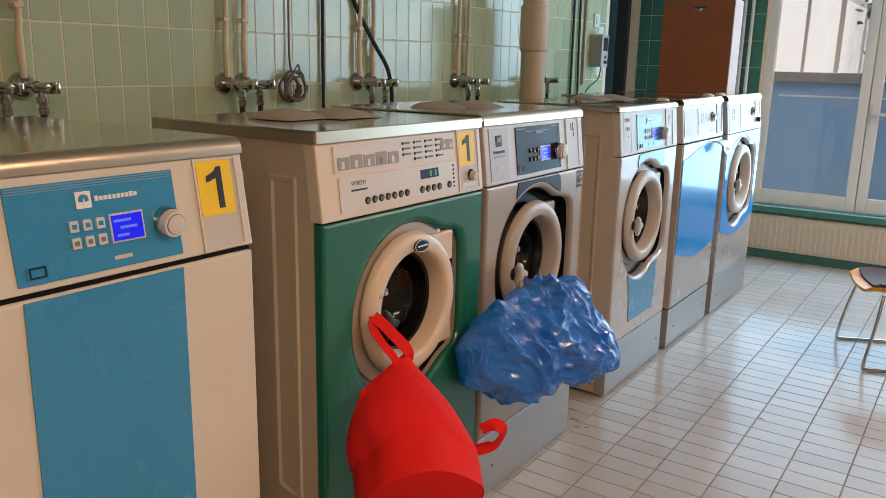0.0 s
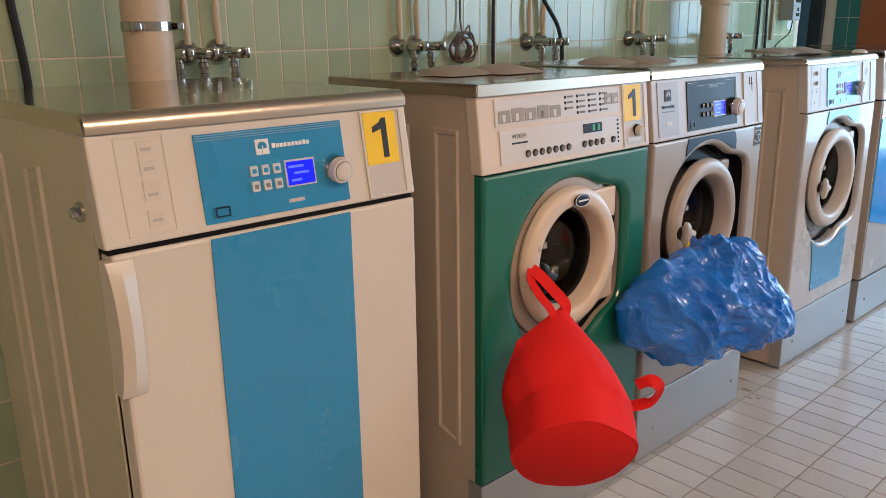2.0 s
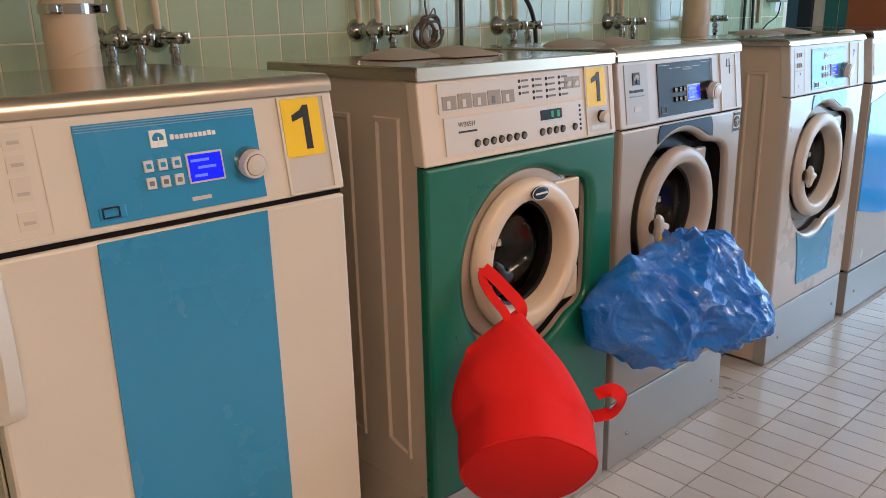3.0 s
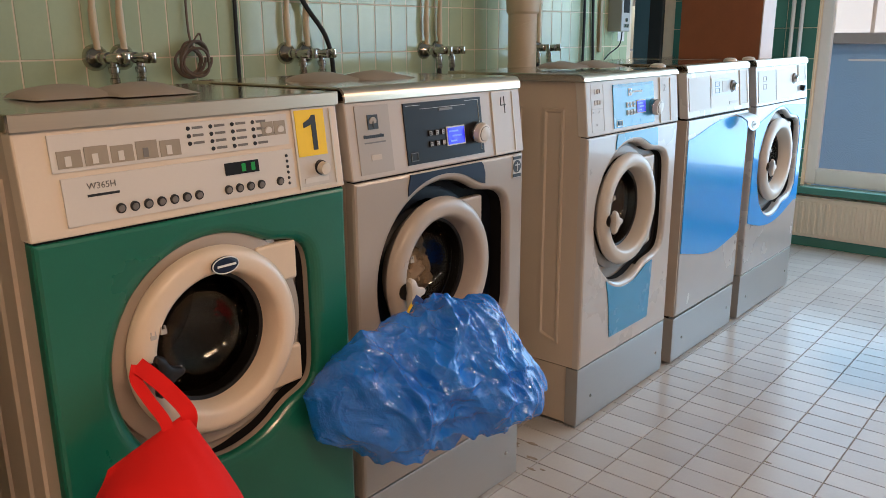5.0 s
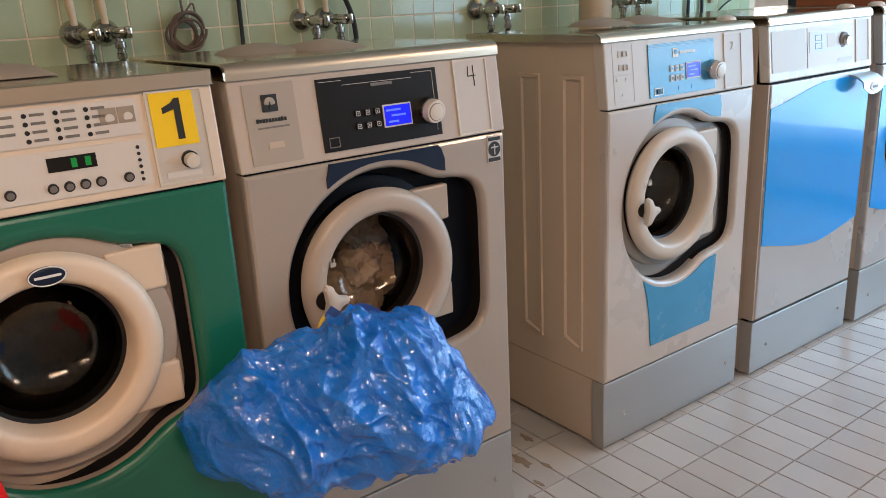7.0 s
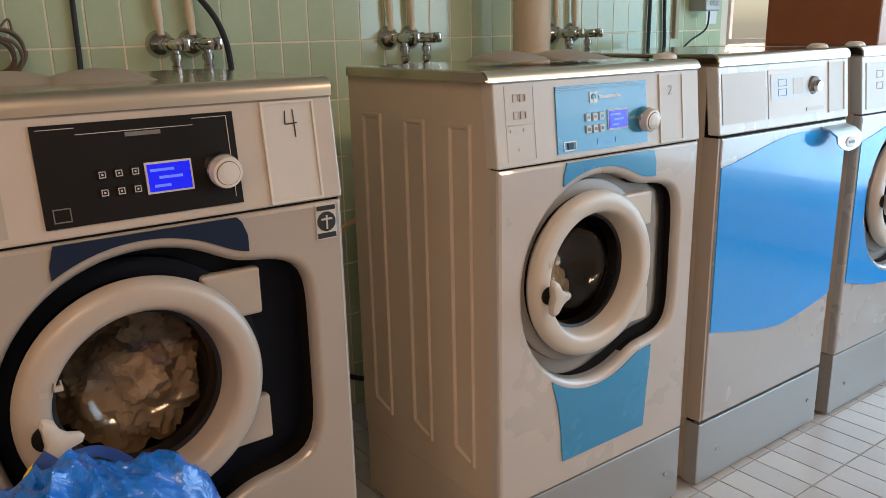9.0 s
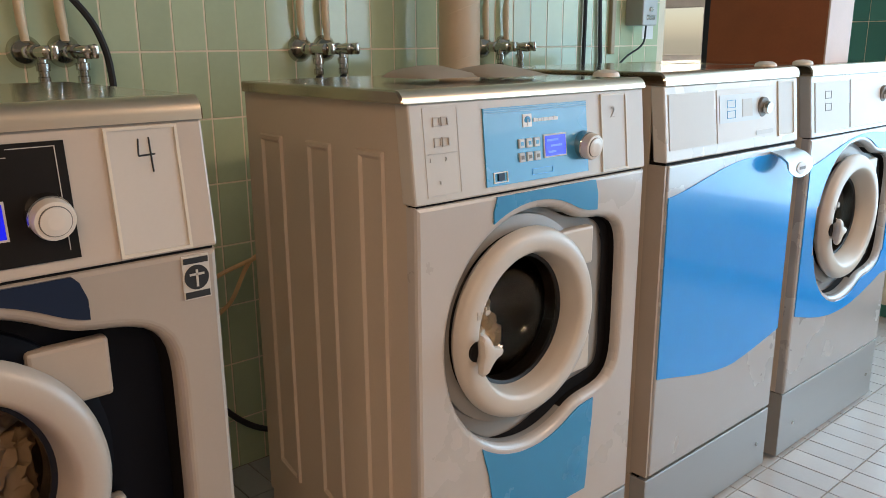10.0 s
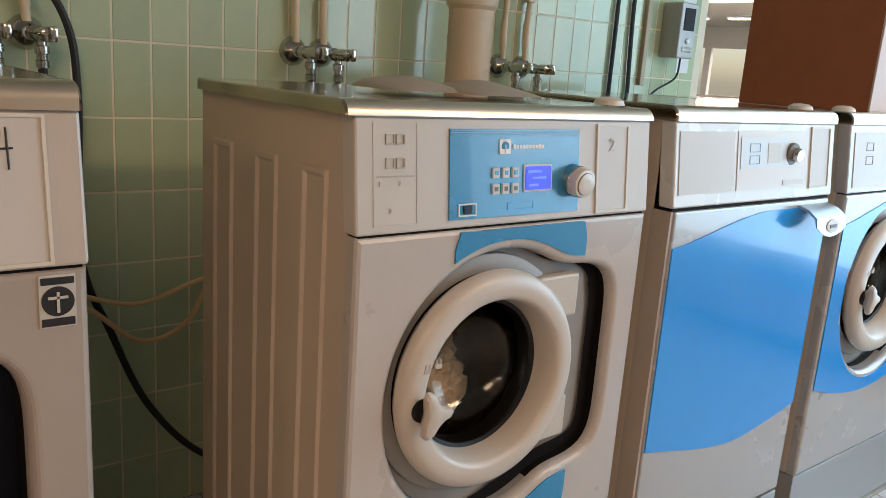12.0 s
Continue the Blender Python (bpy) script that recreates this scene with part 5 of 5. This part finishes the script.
part("clamp", turned([(0.062, -0.012), (0.0645, -0.011), (0.0645, 0.011), (0.062, 0.012)], (-1.72, 0.835, 1.352), (0, 0, 1), 40), "chrome", d, "steel clamp band")
bm = box(-1.67, -1.645, 0.77, 0.79, 1.342, 1.362, 0.003)
part("clamp_screw", bm, "chrome", d)
part("clamp_screw", box(-1.70, -1.665, 0.893, 0.91, 1.342, 1.362, 0.003), "chrome", d)
duct(3.853, 0.066, 0.3, -1.80, 1.44, "cream exhaust duct with wide socket")


def cable(points, r, material, label, name="cable"):
    c = thing(name, points[0], label, "cable")
    part("cord", tube(curve_points(points, 10), r, 8), material, c, "", True)
    return c


wx = WALL_X + 0.012
cable([(wx, 0.585, CEIL), (wx, 0.588, 1.6), (wx, 0.592, 1.42), (wx + 0.01, 0.602, 1.2), (wx, 0.61, 0.7), (wx, 0.6, 0.1)], 0.011, "rubber", "thick black rubber cable down the tiles")
cable([(wx, 2.40, CEIL), (wx, 2.40, 1.6), (wx, 2.398, 1.3), (wx + 0.01, 2.395, 1.1), (wx + 0.05, 2.40, 0.6)], 0.007, "rubber", "black power cable down the tiles")
cable([(wx, 2.45, CEIL), (wx, 2.50, 1.85), (wx, 2.585, 1.62), (wx + 0.02, 2.69, 1.45), (wx + 0.04, 2.775, 1.32), (wx + 0.04, 2.80, 1.15), (wx + 0.02, 2.80, 0.75), (wx + 0.03, 2.86, 0.55), (wx + 0.05, 2.95, 0.33), (wx + 0.09, 3.09, 0.17), (wx + 0.1, 3.3, 0.1)], 0.009, "rubber", "black hose hanging between the machines")
cable([(wx, 4.68, CEIL), (wx, 4.70, 1.6), (wx, 4.70, 1.2), (wx, 4.70, 0.7)], 0.008, "rubber", "black power cable down the tiles")
cable([(wx, 4.77, CEIL), (wx, 4.79, 1.6), (wx, 4.80, 1.35), (wx, 4.81, 1.15), (wx, 4.8, 0.7)], 0.008, "rubber", "black power cable down the tiles")
cable([(wx + 0.05, 5.05, 1.36), (wx + 0.03, 5.06, 1.28), (wx + 0.01, 4.98, 1.23), (wx, 4.93, 1.19)], 0.004, "rubber", "thin black wire under the coin box")
for k, zz in enumerate((0.63, 0.53)):
    cable([(wx + 0.12, 2.52, 0.80), (wx + 0.10, 2.66, 0.74 - 0.01 * k), (wx + 0.08, 2.80, 0.66 - 0.03 * k), (wx + 0.08, 2.92, zz), (wx + 0.10, 3.03, zz + 0.04), (wx + 0.13, 3.10, 0.70), (wx + 0.2, 3.2, 0.75)], 0.0065, "cable_tan", "thin tan cable looped between the machines")

coil = thing("wire_coil", (wx, 2.205, 1.26), "coil of brown wire hanging on the tiles", "cable")
part("lead", tube(curve_points([(wx, 2.215, CEIL), (wx, 2.213, 1.7), (wx, 2.21, 1.40), (wx + 0.01, 2.21, 1.315)]), 0.004, 8), "cable_brown", coil)
rnd = random.Random(4)
for k in range(7):
    cy, cz, rr = 2.205 + rnd.uniform(-0.012, 0.012), 1.262 + rnd.uniform(-0.012, 0.012), 0.047 + rnd.uniform(-0.006, 0.008)
    pts = [(wx + 0.006 + 0.005 * k + 0.01 * math.sin(a * 0.3 + k), cy + rr * math.cos(a * math.pi / 16) * 0.95, cz + rr * math.sin(a * math.pi / 16)) for a in range(33)]
    part("turn", tube(pts, 0.0045, 7), "cable_brown", coil)
part("loop", tube(curve_points([(wx + 0.02, 2.20, 1.30), (wx + 0.02, 2.225, 1.335), (wx + 0.02, 2.24, 1.345), (wx + 0.02, 2.245, 1.31)]), 0.003, 7), "cable_brown", coil)

coinbox = thing("coin_box", (WALL_X, 5.03, 1.36), "grey metal coin box with dark front on the tiles", "coin box")
part("body", box(WALL_X - 0.001, WALL_X + 0.09, 4.985, 5.088, 1.355, 1.565, 0.006), "box_grey", coinbox)
part("window", box(WALL_X + 0.09, WALL_X + 0.093, 5.005, 5.070, 1.46, 1.545, 0.001), "panel_black", coinbox)
part("lock", turned([(0.011, 0), (0.011, 0.006)], (WALL_X + 0.09, 5.037, 1.42), (1, 0, 0), 16, False, True), "chrome", coinbox)
part("slot_plate", box(WALL_X + 0.09, WALL_X + 0.094, 5.010, 5.065, 1.378, 1.398, 0.001), "chrome", coinbox)
batten = thing("wooden_batten", (WALL_X, 4.885, 1.25), "upright pale wooden batten on the tiles", "batten")
part("board", box(WALL_X - 0.001, WALL_X + 0.018, 4.872, 4.898, 1.24, 2.1, 0.003), "wood", batten)
paper = thing("notice", (WALL_X, 5.19, 1.3), "plain white paper notice on the tiles", "notice")
part("sheet", box(WALL_X - 0.001, WALL_X + 0.002, 5.11, 5.19, 1.30, 1.62), "white_print", paper)
switch = thing("light_switch", (WALL_X, 5.06, 1.64), "white wall switch above the coin box", "switch")
part("plate", box(WALL_X - 0.001, WALL_X + 0.012, 5.02, 5.10, 1.61, 1.70, 0.004), "frame", switch)
part("rocker", box(WALL_X + 0.012, WALL_X + 0.018, 5.04, 5.08, 1.635, 1.675, 0.002), "frame", switch)

for x in (-1.282, -1.228):
    wp = thing("heating_pipe", (x, FAR_Y - 0.03, 0.3), "white painted heating pipe on teal tiles", "pipe", "heating pipes")
    part("pipe", turned([(0.012, 0), (0.012, CEIL)], (x, FAR_Y - 0.03, 0.0), (0, 0, 1), 16), "frame", wp, "", True)

# brown board with a grip hole, upright on the last machine
board = thing("carrying_board", (-1.17, 4.62, TOP + 0.03), "rust brown board with grip hole standing on a machine", "board")
bx0, bx1, bz0, bz1, by0, by1 = -1.375, -0.975, TOP + 0.030, 1.735, 4.62, 4.78
bm = bmesh.new()
outer = [(bx0, bz0), (bx1, bz0), (bx1, bz1), (bx0, bz1)]
hole = []
for i in range(20):
    a = 2 * math.pi * i / 20
    hole.append((-1.165 + (0.03 if math.cos(a) > 0 else -0.03) + 0.012 * math.cos(a), 1.688 + 0.012 * math.sin(a)))
layers = []
for y in (by0, by1):
    lo = [bm.verts.new((x, y, z)) for x, z in outer]
    li = [bm.verts.new((x, y, z)) for x, z in hole]
    ed = [bm.edges.new((lo[i], lo[(i + 1) % 4])) for i in range(4)] + [bm.edges.new((li[i], li[(i + 1) % 20])) for i in range(20)]
    bmesh.ops.triangle_fill(bm, use_beauty=True, use_dissolve=False, edges=ed)
    layers.append((lo, li))
for k in (0, 1):
    a, b = layers[0][k], layers[1][k]
    for i in range(len(a)):
        bm.faces.new((a[i], a[(i + 1) % len(a)], b[(i + 1) % len(a)], b[i]))
part("panel", bm, "brown_board", board)
part("edge_strip", box(bx1, bx1 + 0.006, by0 - 0.003, by1 + 0.003, bz0, bz1 + 0.002, 0.001), "board_edge", board, "pale side edge")


# ---- bags ----
def red_bag():
    b = thing("laundry_bag", (-0.70, 1.33, 0.45), "red cloth laundry bag hanging by its strap from a door handle", "bag")
    apex = Vector((-0.778, 1.380, 0.690))       # upper end of the flat, closed mouth
    heel = Vector((-0.800, 1.240, 0.632))       # lower end of the mouth
    base = Vector((-0.622, 1.238, 0.416))
    face = Vector((0.64, -0.58, -0.50)).normalized()
    side = Vector((0.58, 0.64, 0)).normalized()
    sd = (side - face * side.dot(face)).normalized()
    up = face.cross(sd)
    if up.z < 0:
        up = -up
    n = 64
    rows = 30
    rings = []
    for i in range(rows + 1):
        t = i / rows
        s = min(1.0, t / 0.72)
        open_up = s ** 0.80
        ring = []
        for k in range(n):
            a = 2 * math.pi * k / n
            ca, sa = math.cos(a), math.sin(a)
            foot = base + (sd * ca + up * sa) * 0.137
            shoulder = foot + (sd * ca + up * sa) * 0.006 - face * 0.085
            mouth = apex.lerp(heel, 0.5 - 0.5 * ca) + Vector((0.9, -0.3, 0.3)) * 0.006 * sa
            p = mouth.lerp(shoulder, open_up) if t < 0.72 else shoulder.lerp(foot, (t - 0.72) / 0.28)
            out = (sd * ca + up * sa)
            swell = 0.020 * math.sin(math.pi * s) + 0.010 * (noise.noise(Vector((ca * 1.5, sa * 1.5, t * 2.5))) * s)
            crease = -0.010 * max(0.0, 1 - abs(t - 0.72 - 0.05 * ca) / 0.05) * max(0.0, noise.noise(Vector((ca * 2.2, sa * 2.2, 4.0))) + 0.2)
            pleat = 0.007 * (0.2 - abs(noise.noise(Vector((ca * 4.0, sa * 4.0, t * 1.2 + 5))))) * (1.0 - 0.6 * t) * s ** 0.5
            ring.append(p + out * (swell + crease + pleat))
        rings.append(ring)
    part("body", loft(rings, True, True, False), "red", b, "", True)
    ax = -up
    tilt = []
    for r, h in ((1.0, 0.0), (1.012, 0.003), (1.0, 0.007), (0.97, 0.006), (0.9, 0.010), (0.5, 0.018), (0.02, 0.022)):
        tilt.append([base + (rings[-1][k] - base) * r + face * h for k in range(n)])
    part("base", loft(tilt, True, False, True), "red", b, "round sewn base", True)

    def band(pts, w=0.014):
        pts = curve_points(pts, 8)
        rr = []
        for i, p in enumerate(pts):
            d = (pts[min(i + 1, len(pts) - 1)] - pts[max(i - 1, 0)]).normalized()
            s = d.cross(Vector((1, -0.3, 0.2))).normalized() * w
            nrm = d.cross(s).normalized() * 0.0012
            rr.append([p - s - nrm, p + s - nrm, p + s + nrm, p - s + nrm])
        return loft(rr, True, True, True)

    part("strap", band([apex + Vector((0.004, 0.0, -0.03)), apex + Vector((0.010, -0.002, 0.006)), (-0.800, 1.362, 0.735), (-0.818, 1.342, 0.765), (-0.836, 1.330, 0.782)]), "red", b)
    part("strap", band([heel.lerp(apex, 0.72) + Vector((0.006, 0, -0.03)), heel.lerp(apex, 0.72) + Vector((0.006, 0.0, 0.01)), (-0.812, 1.332, 0.722), (-0.830, 1.322, 0.758), (-0.836, 1.330, 0.782)], 0.010), "red", b)
    e = base - face * 0.10 + sd * 0.140 + up * 0.085
    part("strap", band([e + up * 0.03, e + sd * 0.030 + up * 0.045, e + sd * 0.055 + up * 0.015, e + sd * 0.045 - up * 0.035, e + sd * 0.004 - up * 0.055]), "red", b)
    return b


def blue_bag():
    b = thing("carrier_bag", (-0.70, 1.99, 0.52), "crumpled blue plastic carrier bag hanging from a door handle", "bag")
    left, right = Vector((-0.835, 1.687, 0.590)), Vector((-0.605, 2.268, 0.492))
    mid = (left + right) / 2
    TOP_U, TOP_H = (-1, -0.8, -0.57, -0.1, 0.15, 0.6, 0.82, 1), (0.0, 0.070, 0.138, 0.180, 0.216, 0.196, 0.105, 0.0)
    LOW_U, LOW_H = (-1, -0.93, -0.6, 0.0, 0.5, 0.82, 1), (0.0, 0.105, 0.142, 0.150, 0.128, 0.055, 0.0)
    along = (right - left) / 2
    front = Vector((0.93, -0.35, 0))
    bm = bmesh.new()
    bmesh.ops.create_icosphere(bm, subdivisions=7, radius=1)
    for v in bm.verts:
        d = v.co.normalized()
        u = math.asin(max(-1, min(1, d.y))) / (math.pi / 2)
        flat = math.sqrt(max(1e-9, d.x * d.x + d.z * d.z))
        cz, cx = d.z / flat, d.x / flat
        tall = np.interp(u, TOP_U, TOP_H) if cz > 0 else np.interp(u, LOW_U, LOW_H)
        deep = (0.125 if cx > 0 else 0.085) * (1 - abs(u) ** 3) ** 0.7
        p = mid + along * u + Vector((0, 0, 1)) * (tall * (abs(cz) ** 0.85) * (1 if cz > 0 else -1)) + front * (deep * cx - 0.095 * max(0.0, cz) * (0.4 + 0.6 * u) * (1 - max(0.0, u) ** 4))
        nrm = (front * cx + Vector((0, 0, 1)) * cz * 0.7).normalized()
        off = Vector((0, p.y - 2.05, p.z - 0.80))
        ang, far = math.atan2(off.z, off.y), off.length
        pull = abs(noise.noise(Vector((ang * 2.4, far * 3.0, 3.0))))
        q = p + 0.03 * Vector((noise.noise(p * 9), noise.noise(p * 9 + Vector((9, 0, 0))), noise.noise(p * 9 + Vector((0, 9, 0)))))
        h = 0.028 * (0.25 - pull)
        for freq, high, shift in ((5, 0.050, 1), (9, 0.044, 5), (16, 0.029, 9), (29, 0.0165, 13), (55, 0.0045, 17)):
            h += high * (0.22 - abs(noise.noise(Vector((q.x * 0.8, q.y, q.z + 0.35 * q.y)) * freq + Vector((shift, shift * 2, 0)))))
        v.co = p + nrm * (1 - u * u) ** 0.35 * h
    part("sack", bm, "tarp", b, "crumpled blue plastic sack", False)
    # straps up to the door handle

    def band(pts, mt, w=0.012):
        pts = curve_points(pts, 8)
        rr = []
        for i, p in enumerate(pts):
            d = (pts[min(i + 1, len(pts) - 1)] - pts[max(i - 1, 0)]).normalized()
            s = d.cross(Vector((1, -0.3, 0.2))).normalized() * w
            nrm = d.cross(s).normalized() * 0.001
            rr.append([p - s - nrm, p + s - nrm, p + s + nrm, p - s + nrm])
        part("strap", loft(rr, True, True, True), mt, b)

    band([(-0.80, 1.985, 0.66), (-0.80, 2.000, 0.71), (-0.80, 2.022, 0.735)], "strap")
    band([(-0.80, 1.972, 0.66), (-0.802, 1.988, 0.71), (-0.803, 2.015, 0.732)], "strap_yellow", 0.006)
    band([(-0.79, 2.045, 0.728), (-0.79, 2.080, 0.725), (-0.78, 2.115, 0.70), (-0.77, 2.13, 0.67)], "strap", 0.008)
    return b


red_bag()
blue_bag()


# ---- chair ----
def chair():
    c = thing("chair", (0.0, 4.2, 0), "orange shell chair with dark pad on a chrome sled base", "chair")
    o = Vector((-0.13, 4.16, 0))
    r = Vector((0.924, 0.382, 0))
    w = Vector((0.382, -0.924, 0))

    def at(a, s, z):
        return o + r * a + w * s + Vector((0, 0, z))

    for s in (-0.232, 0.232):
        pts = [at(0.06, s * 0.8, 0.36), at(0.03, s * 0.95, 0.2), at(0.0, s, 0.03), at(0.02, s, 0.009), at(0.1, s, 0.009), at(0.4, s, 0.009), at(0.46, s, 0.012), at(0.47, s, 0.04), at(0.44, s * 0.95, 0.2), at(0.40, s * 0.8, 0.36)]
        part("leg_frame", tube(curve_points(pts, 6), 0.008, 10), "chrome", c, "bent chrome sled leg", True)

    def shell(z_off, mt, name, k, label):
        rows = []
        for i in range(17):
            a = i / 16
            if a < 0.6:
                rr, zz = a / 0.6 * 0.40, 0.375 - 0.012 * math.sin(a / 0.6 * math.pi) + (-0.018 * (1 - a / 0.1) ** 2 if a < 0.1 else 0)
            else:
                t = (a - 0.6) / 0.4
                rr, zz = 0.40 + 0.09 * math.sin(t * 1.4), 0.375 + 0.38 * t ** 1.1
            row = []
            for j in range(15):
                s = (j / 14 - 0.5) * 2
                e = 0.215 * k * (1 - 0.25 * max(0, 0.12 - a) / 0.12) * (1 - 0.25 * max(0, a - 0.85) / 0.15)
                row.append(at(rr + z_off * (1 if a > 0.6 else 0), s * e, zz + 0.03 * abs(s) ** 3 * (1 if a < 0.6 else 0.3) + z_off))
            rows.append(row)
        if k < 1:
            rows = rows[1:10]
        top = rows
        bm = bmesh.new()
        g = [[bm.verts.new(p) for p in row] for row in top]
        for A, B in zip(g, g[1:]):
            for j in range(14):
                bm.faces.new((A[j], A[j + 1], B[j + 1], B[j]))
        ret = bmesh.ops.extrude_face_region(bm, geom=bm.faces[:])
        bmesh.ops.translate(bm, vec=(0, 0, -0.014), verts=[v for v in ret["geom"] if isinstance(v, bmesh.types.BMVert)])
        part(name, bm, mt, c, label, True)

    shell(0.0, "orange", "shell", 1.0, "orange plastic shell")
    shell(0.010, "chair_pad", "seat_pad", 0.86, "dark brown seat pad")


chair()


# ---- wall and floor tiles ----
def tile_mesh(name, w, h, d, bevel, joint):
    """A tile in the xy plane with softened upper edges, centred, its top at d."""
    a, b = (w - joint) / 2, (h - joint) / 2
    verts = [(sx * a, sy * b, -0.003) for sx, sy in ((-1, -1), (1, -1), (1, 1), (-1, 1))]
    verts += [(sx * a, sy * b, d - bevel) for sx, sy in ((-1, -1), (1, -1), (1, 1), (-1, 1))]
    verts += [(sx * (a - bevel), sy * (b - bevel), d) for sx, sy in ((-1, -1), (1, -1), (1, 1), (-1, 1))]
    faces = [(8, 9, 10, 11)]
    for k in (0, 4):
        for i in range(4):
            j = (i + 1) % 4
            faces.append((k + i, k + j, k + 4 + j, k + 4 + i))
    me = bpy.data.meshes.new(name)
    me.from_pydata(verts, [], faces)
    return me


def lay(parent, mesh, mats, singles, rest, rest_name, label):
    """singles become tiles of their own, rest one joined mesh."""
    rnd = random.Random(len(singles))
    mesh.materials.append(M[mats[0]])
    for m in singles:
        ob = new("tile", mesh)
        ob.parent = parent
        ob.matrix_basis = m @ Euler((rnd.gauss(0, 0.003), rnd.gauss(0, 0.003), 0)).to_matrix().to_4x4()
    vs = [v.co.copy() for v in mesh.vertices]
    fs = [tuple(p.vertices) for p in mesh.polygons]
    verts, faces = [], []
    for m in rest:
        k = len(verts)
        mm = m @ Euler((rnd.gauss(0, 0.003), rnd.gauss(0, 0.003), 0)).to_matrix().to_4x4()
        verts += [mm @ v for v in vs]
        faces += [tuple(i + k for i in f) for f in fs]
    me = bpy.data.meshes.new(rest_name)
    me.from_pydata(verts, [], faces)
    me.materials.append(M[mats[1]])
    ob = new(rest_name, me)
    ob.parent = parent
    tagged(ob, label, kind="stuff")


# green wall tiles, upright format
PW, PH = 0.0936, 0.186
facing_east = Matrix(((0, 0, 1, 0), (1, 0, 0, 0), (0, 1, 0, 0), (0, 0, 0, 1)))
singles, rest = [], []
row0 = 1.272
for iy in range(-56, 27):
    y = 2.894 + (iy + 0.5) * PW
    if y > WALL_END - 0.03:
        continue
    for iz in range(-7, 8):
        z = row0 + (iz + 0.5) * PH
        if z < 0.05 or z > CEIL - 0.05:
            continue
        m = Matrix.Translation((WALL_X - 0.004, y, z)) @ facing_east
        (singles if (-3 <= iz <= 1 and 0.40 < y < 5.28) else rest).append(m)
lay(WEST, tile_mesh("wall_tile", PW, PH, 0.004, 0.0012, 0.0048), ("tile", "tile_far"), singles[:300], rest + singles[300:], "tiles_rest", "green glazed wall tiles")

# teal tiles on the far wall, and on the end of the tiled wall
rest = []
facing_south = Matrix(((1, 0, 0, 0), (0, 0, -1, 0), (0, 1, 0, 0), (0, 0, 0, 1)))
for ix in range(-12, 60):
    for iz in range(0, 15):
        x, z = WIN_X0 - 0.055 - ix * PW, 0.07 + (iz + 0.5) * PH
        if -2.1 < x < WIN_X0 and z < CEIL - 0.05:
            rest.append(Matrix.Translation((x, FAR_Y, z)) @ facing_south)
lay(NORTH, tile_mesh("teal_tile", PW, PH, 0.004, 0.0012, 0.004), ("teal", "teal"), [], rest, "teal_tiles", "teal glazed wall tiles")

# white floor tiles
FW, FH = 0.1855, 0.0918
singles, rest = [], []
for ix in range(-8, 23):
    x = -0.869 + (ix + 0.5) * FW
    for iy in range(-56, 36):
        y = 2.922 + (iy + 0.5) * FH
        if y < BACK_Y + 0.05 or y > FAR_Y - 0.04 or x < WALL_X + 0.05 or x > RIGHT_X - 0.05:
            continue
        m = Matrix.Translation((x, y, -0.004))
        (singles if (-0.95 < x < 0.45 and 1.6 < y < 5.1) else rest).append(m)
lay(FLOOR, tile_mesh("floor_tile", FW, FH, 0.004, 0.001, 0.004), ("floor_tile", "floor_rest"), singles[:300], rest + singles[300:], "floor_tiles_rest", "white glazed floor tiles")

# rust stains and lint on the floor tiles beside the machines
rnd = random.Random(11)
for sx, sy, sr in ((-1.02, 2.70, 0.022), (-0.95, 2.74, 0.012), (-0.90, 2.66, 0.010), (-0.86, 2.60, 0.008), (-1.10, 2.80, 0.016), (-0.83, 2.62, 0.006), (-0.30, 3.12, 0.006)):
    bm = bmesh.new()
    lo, hi = [], []
    for k in range(18):
        a = 2 * math.pi * k / 18
        r = sr * (0.6 + 0.8 * rnd.random())
        lo.append(bm.verts.new((sx + 1.7 * r * math.cos(a), sy + 0.7 * r * math.sin(a), 0.0002)))
        hi.append(bm.verts.new((sx + 1.6 * r * math.cos(a), sy + 0.65 * r * math.sin(a), 0.0012)))
    bm.faces.new(hi)
    for k in range(18):
        bm.faces.new((lo[k], lo[(k + 1) % 18], hi[(k + 1) % 18], hi[k]))
    part("rust_stain", bm, "floor_grout", None).parent = FLOOR
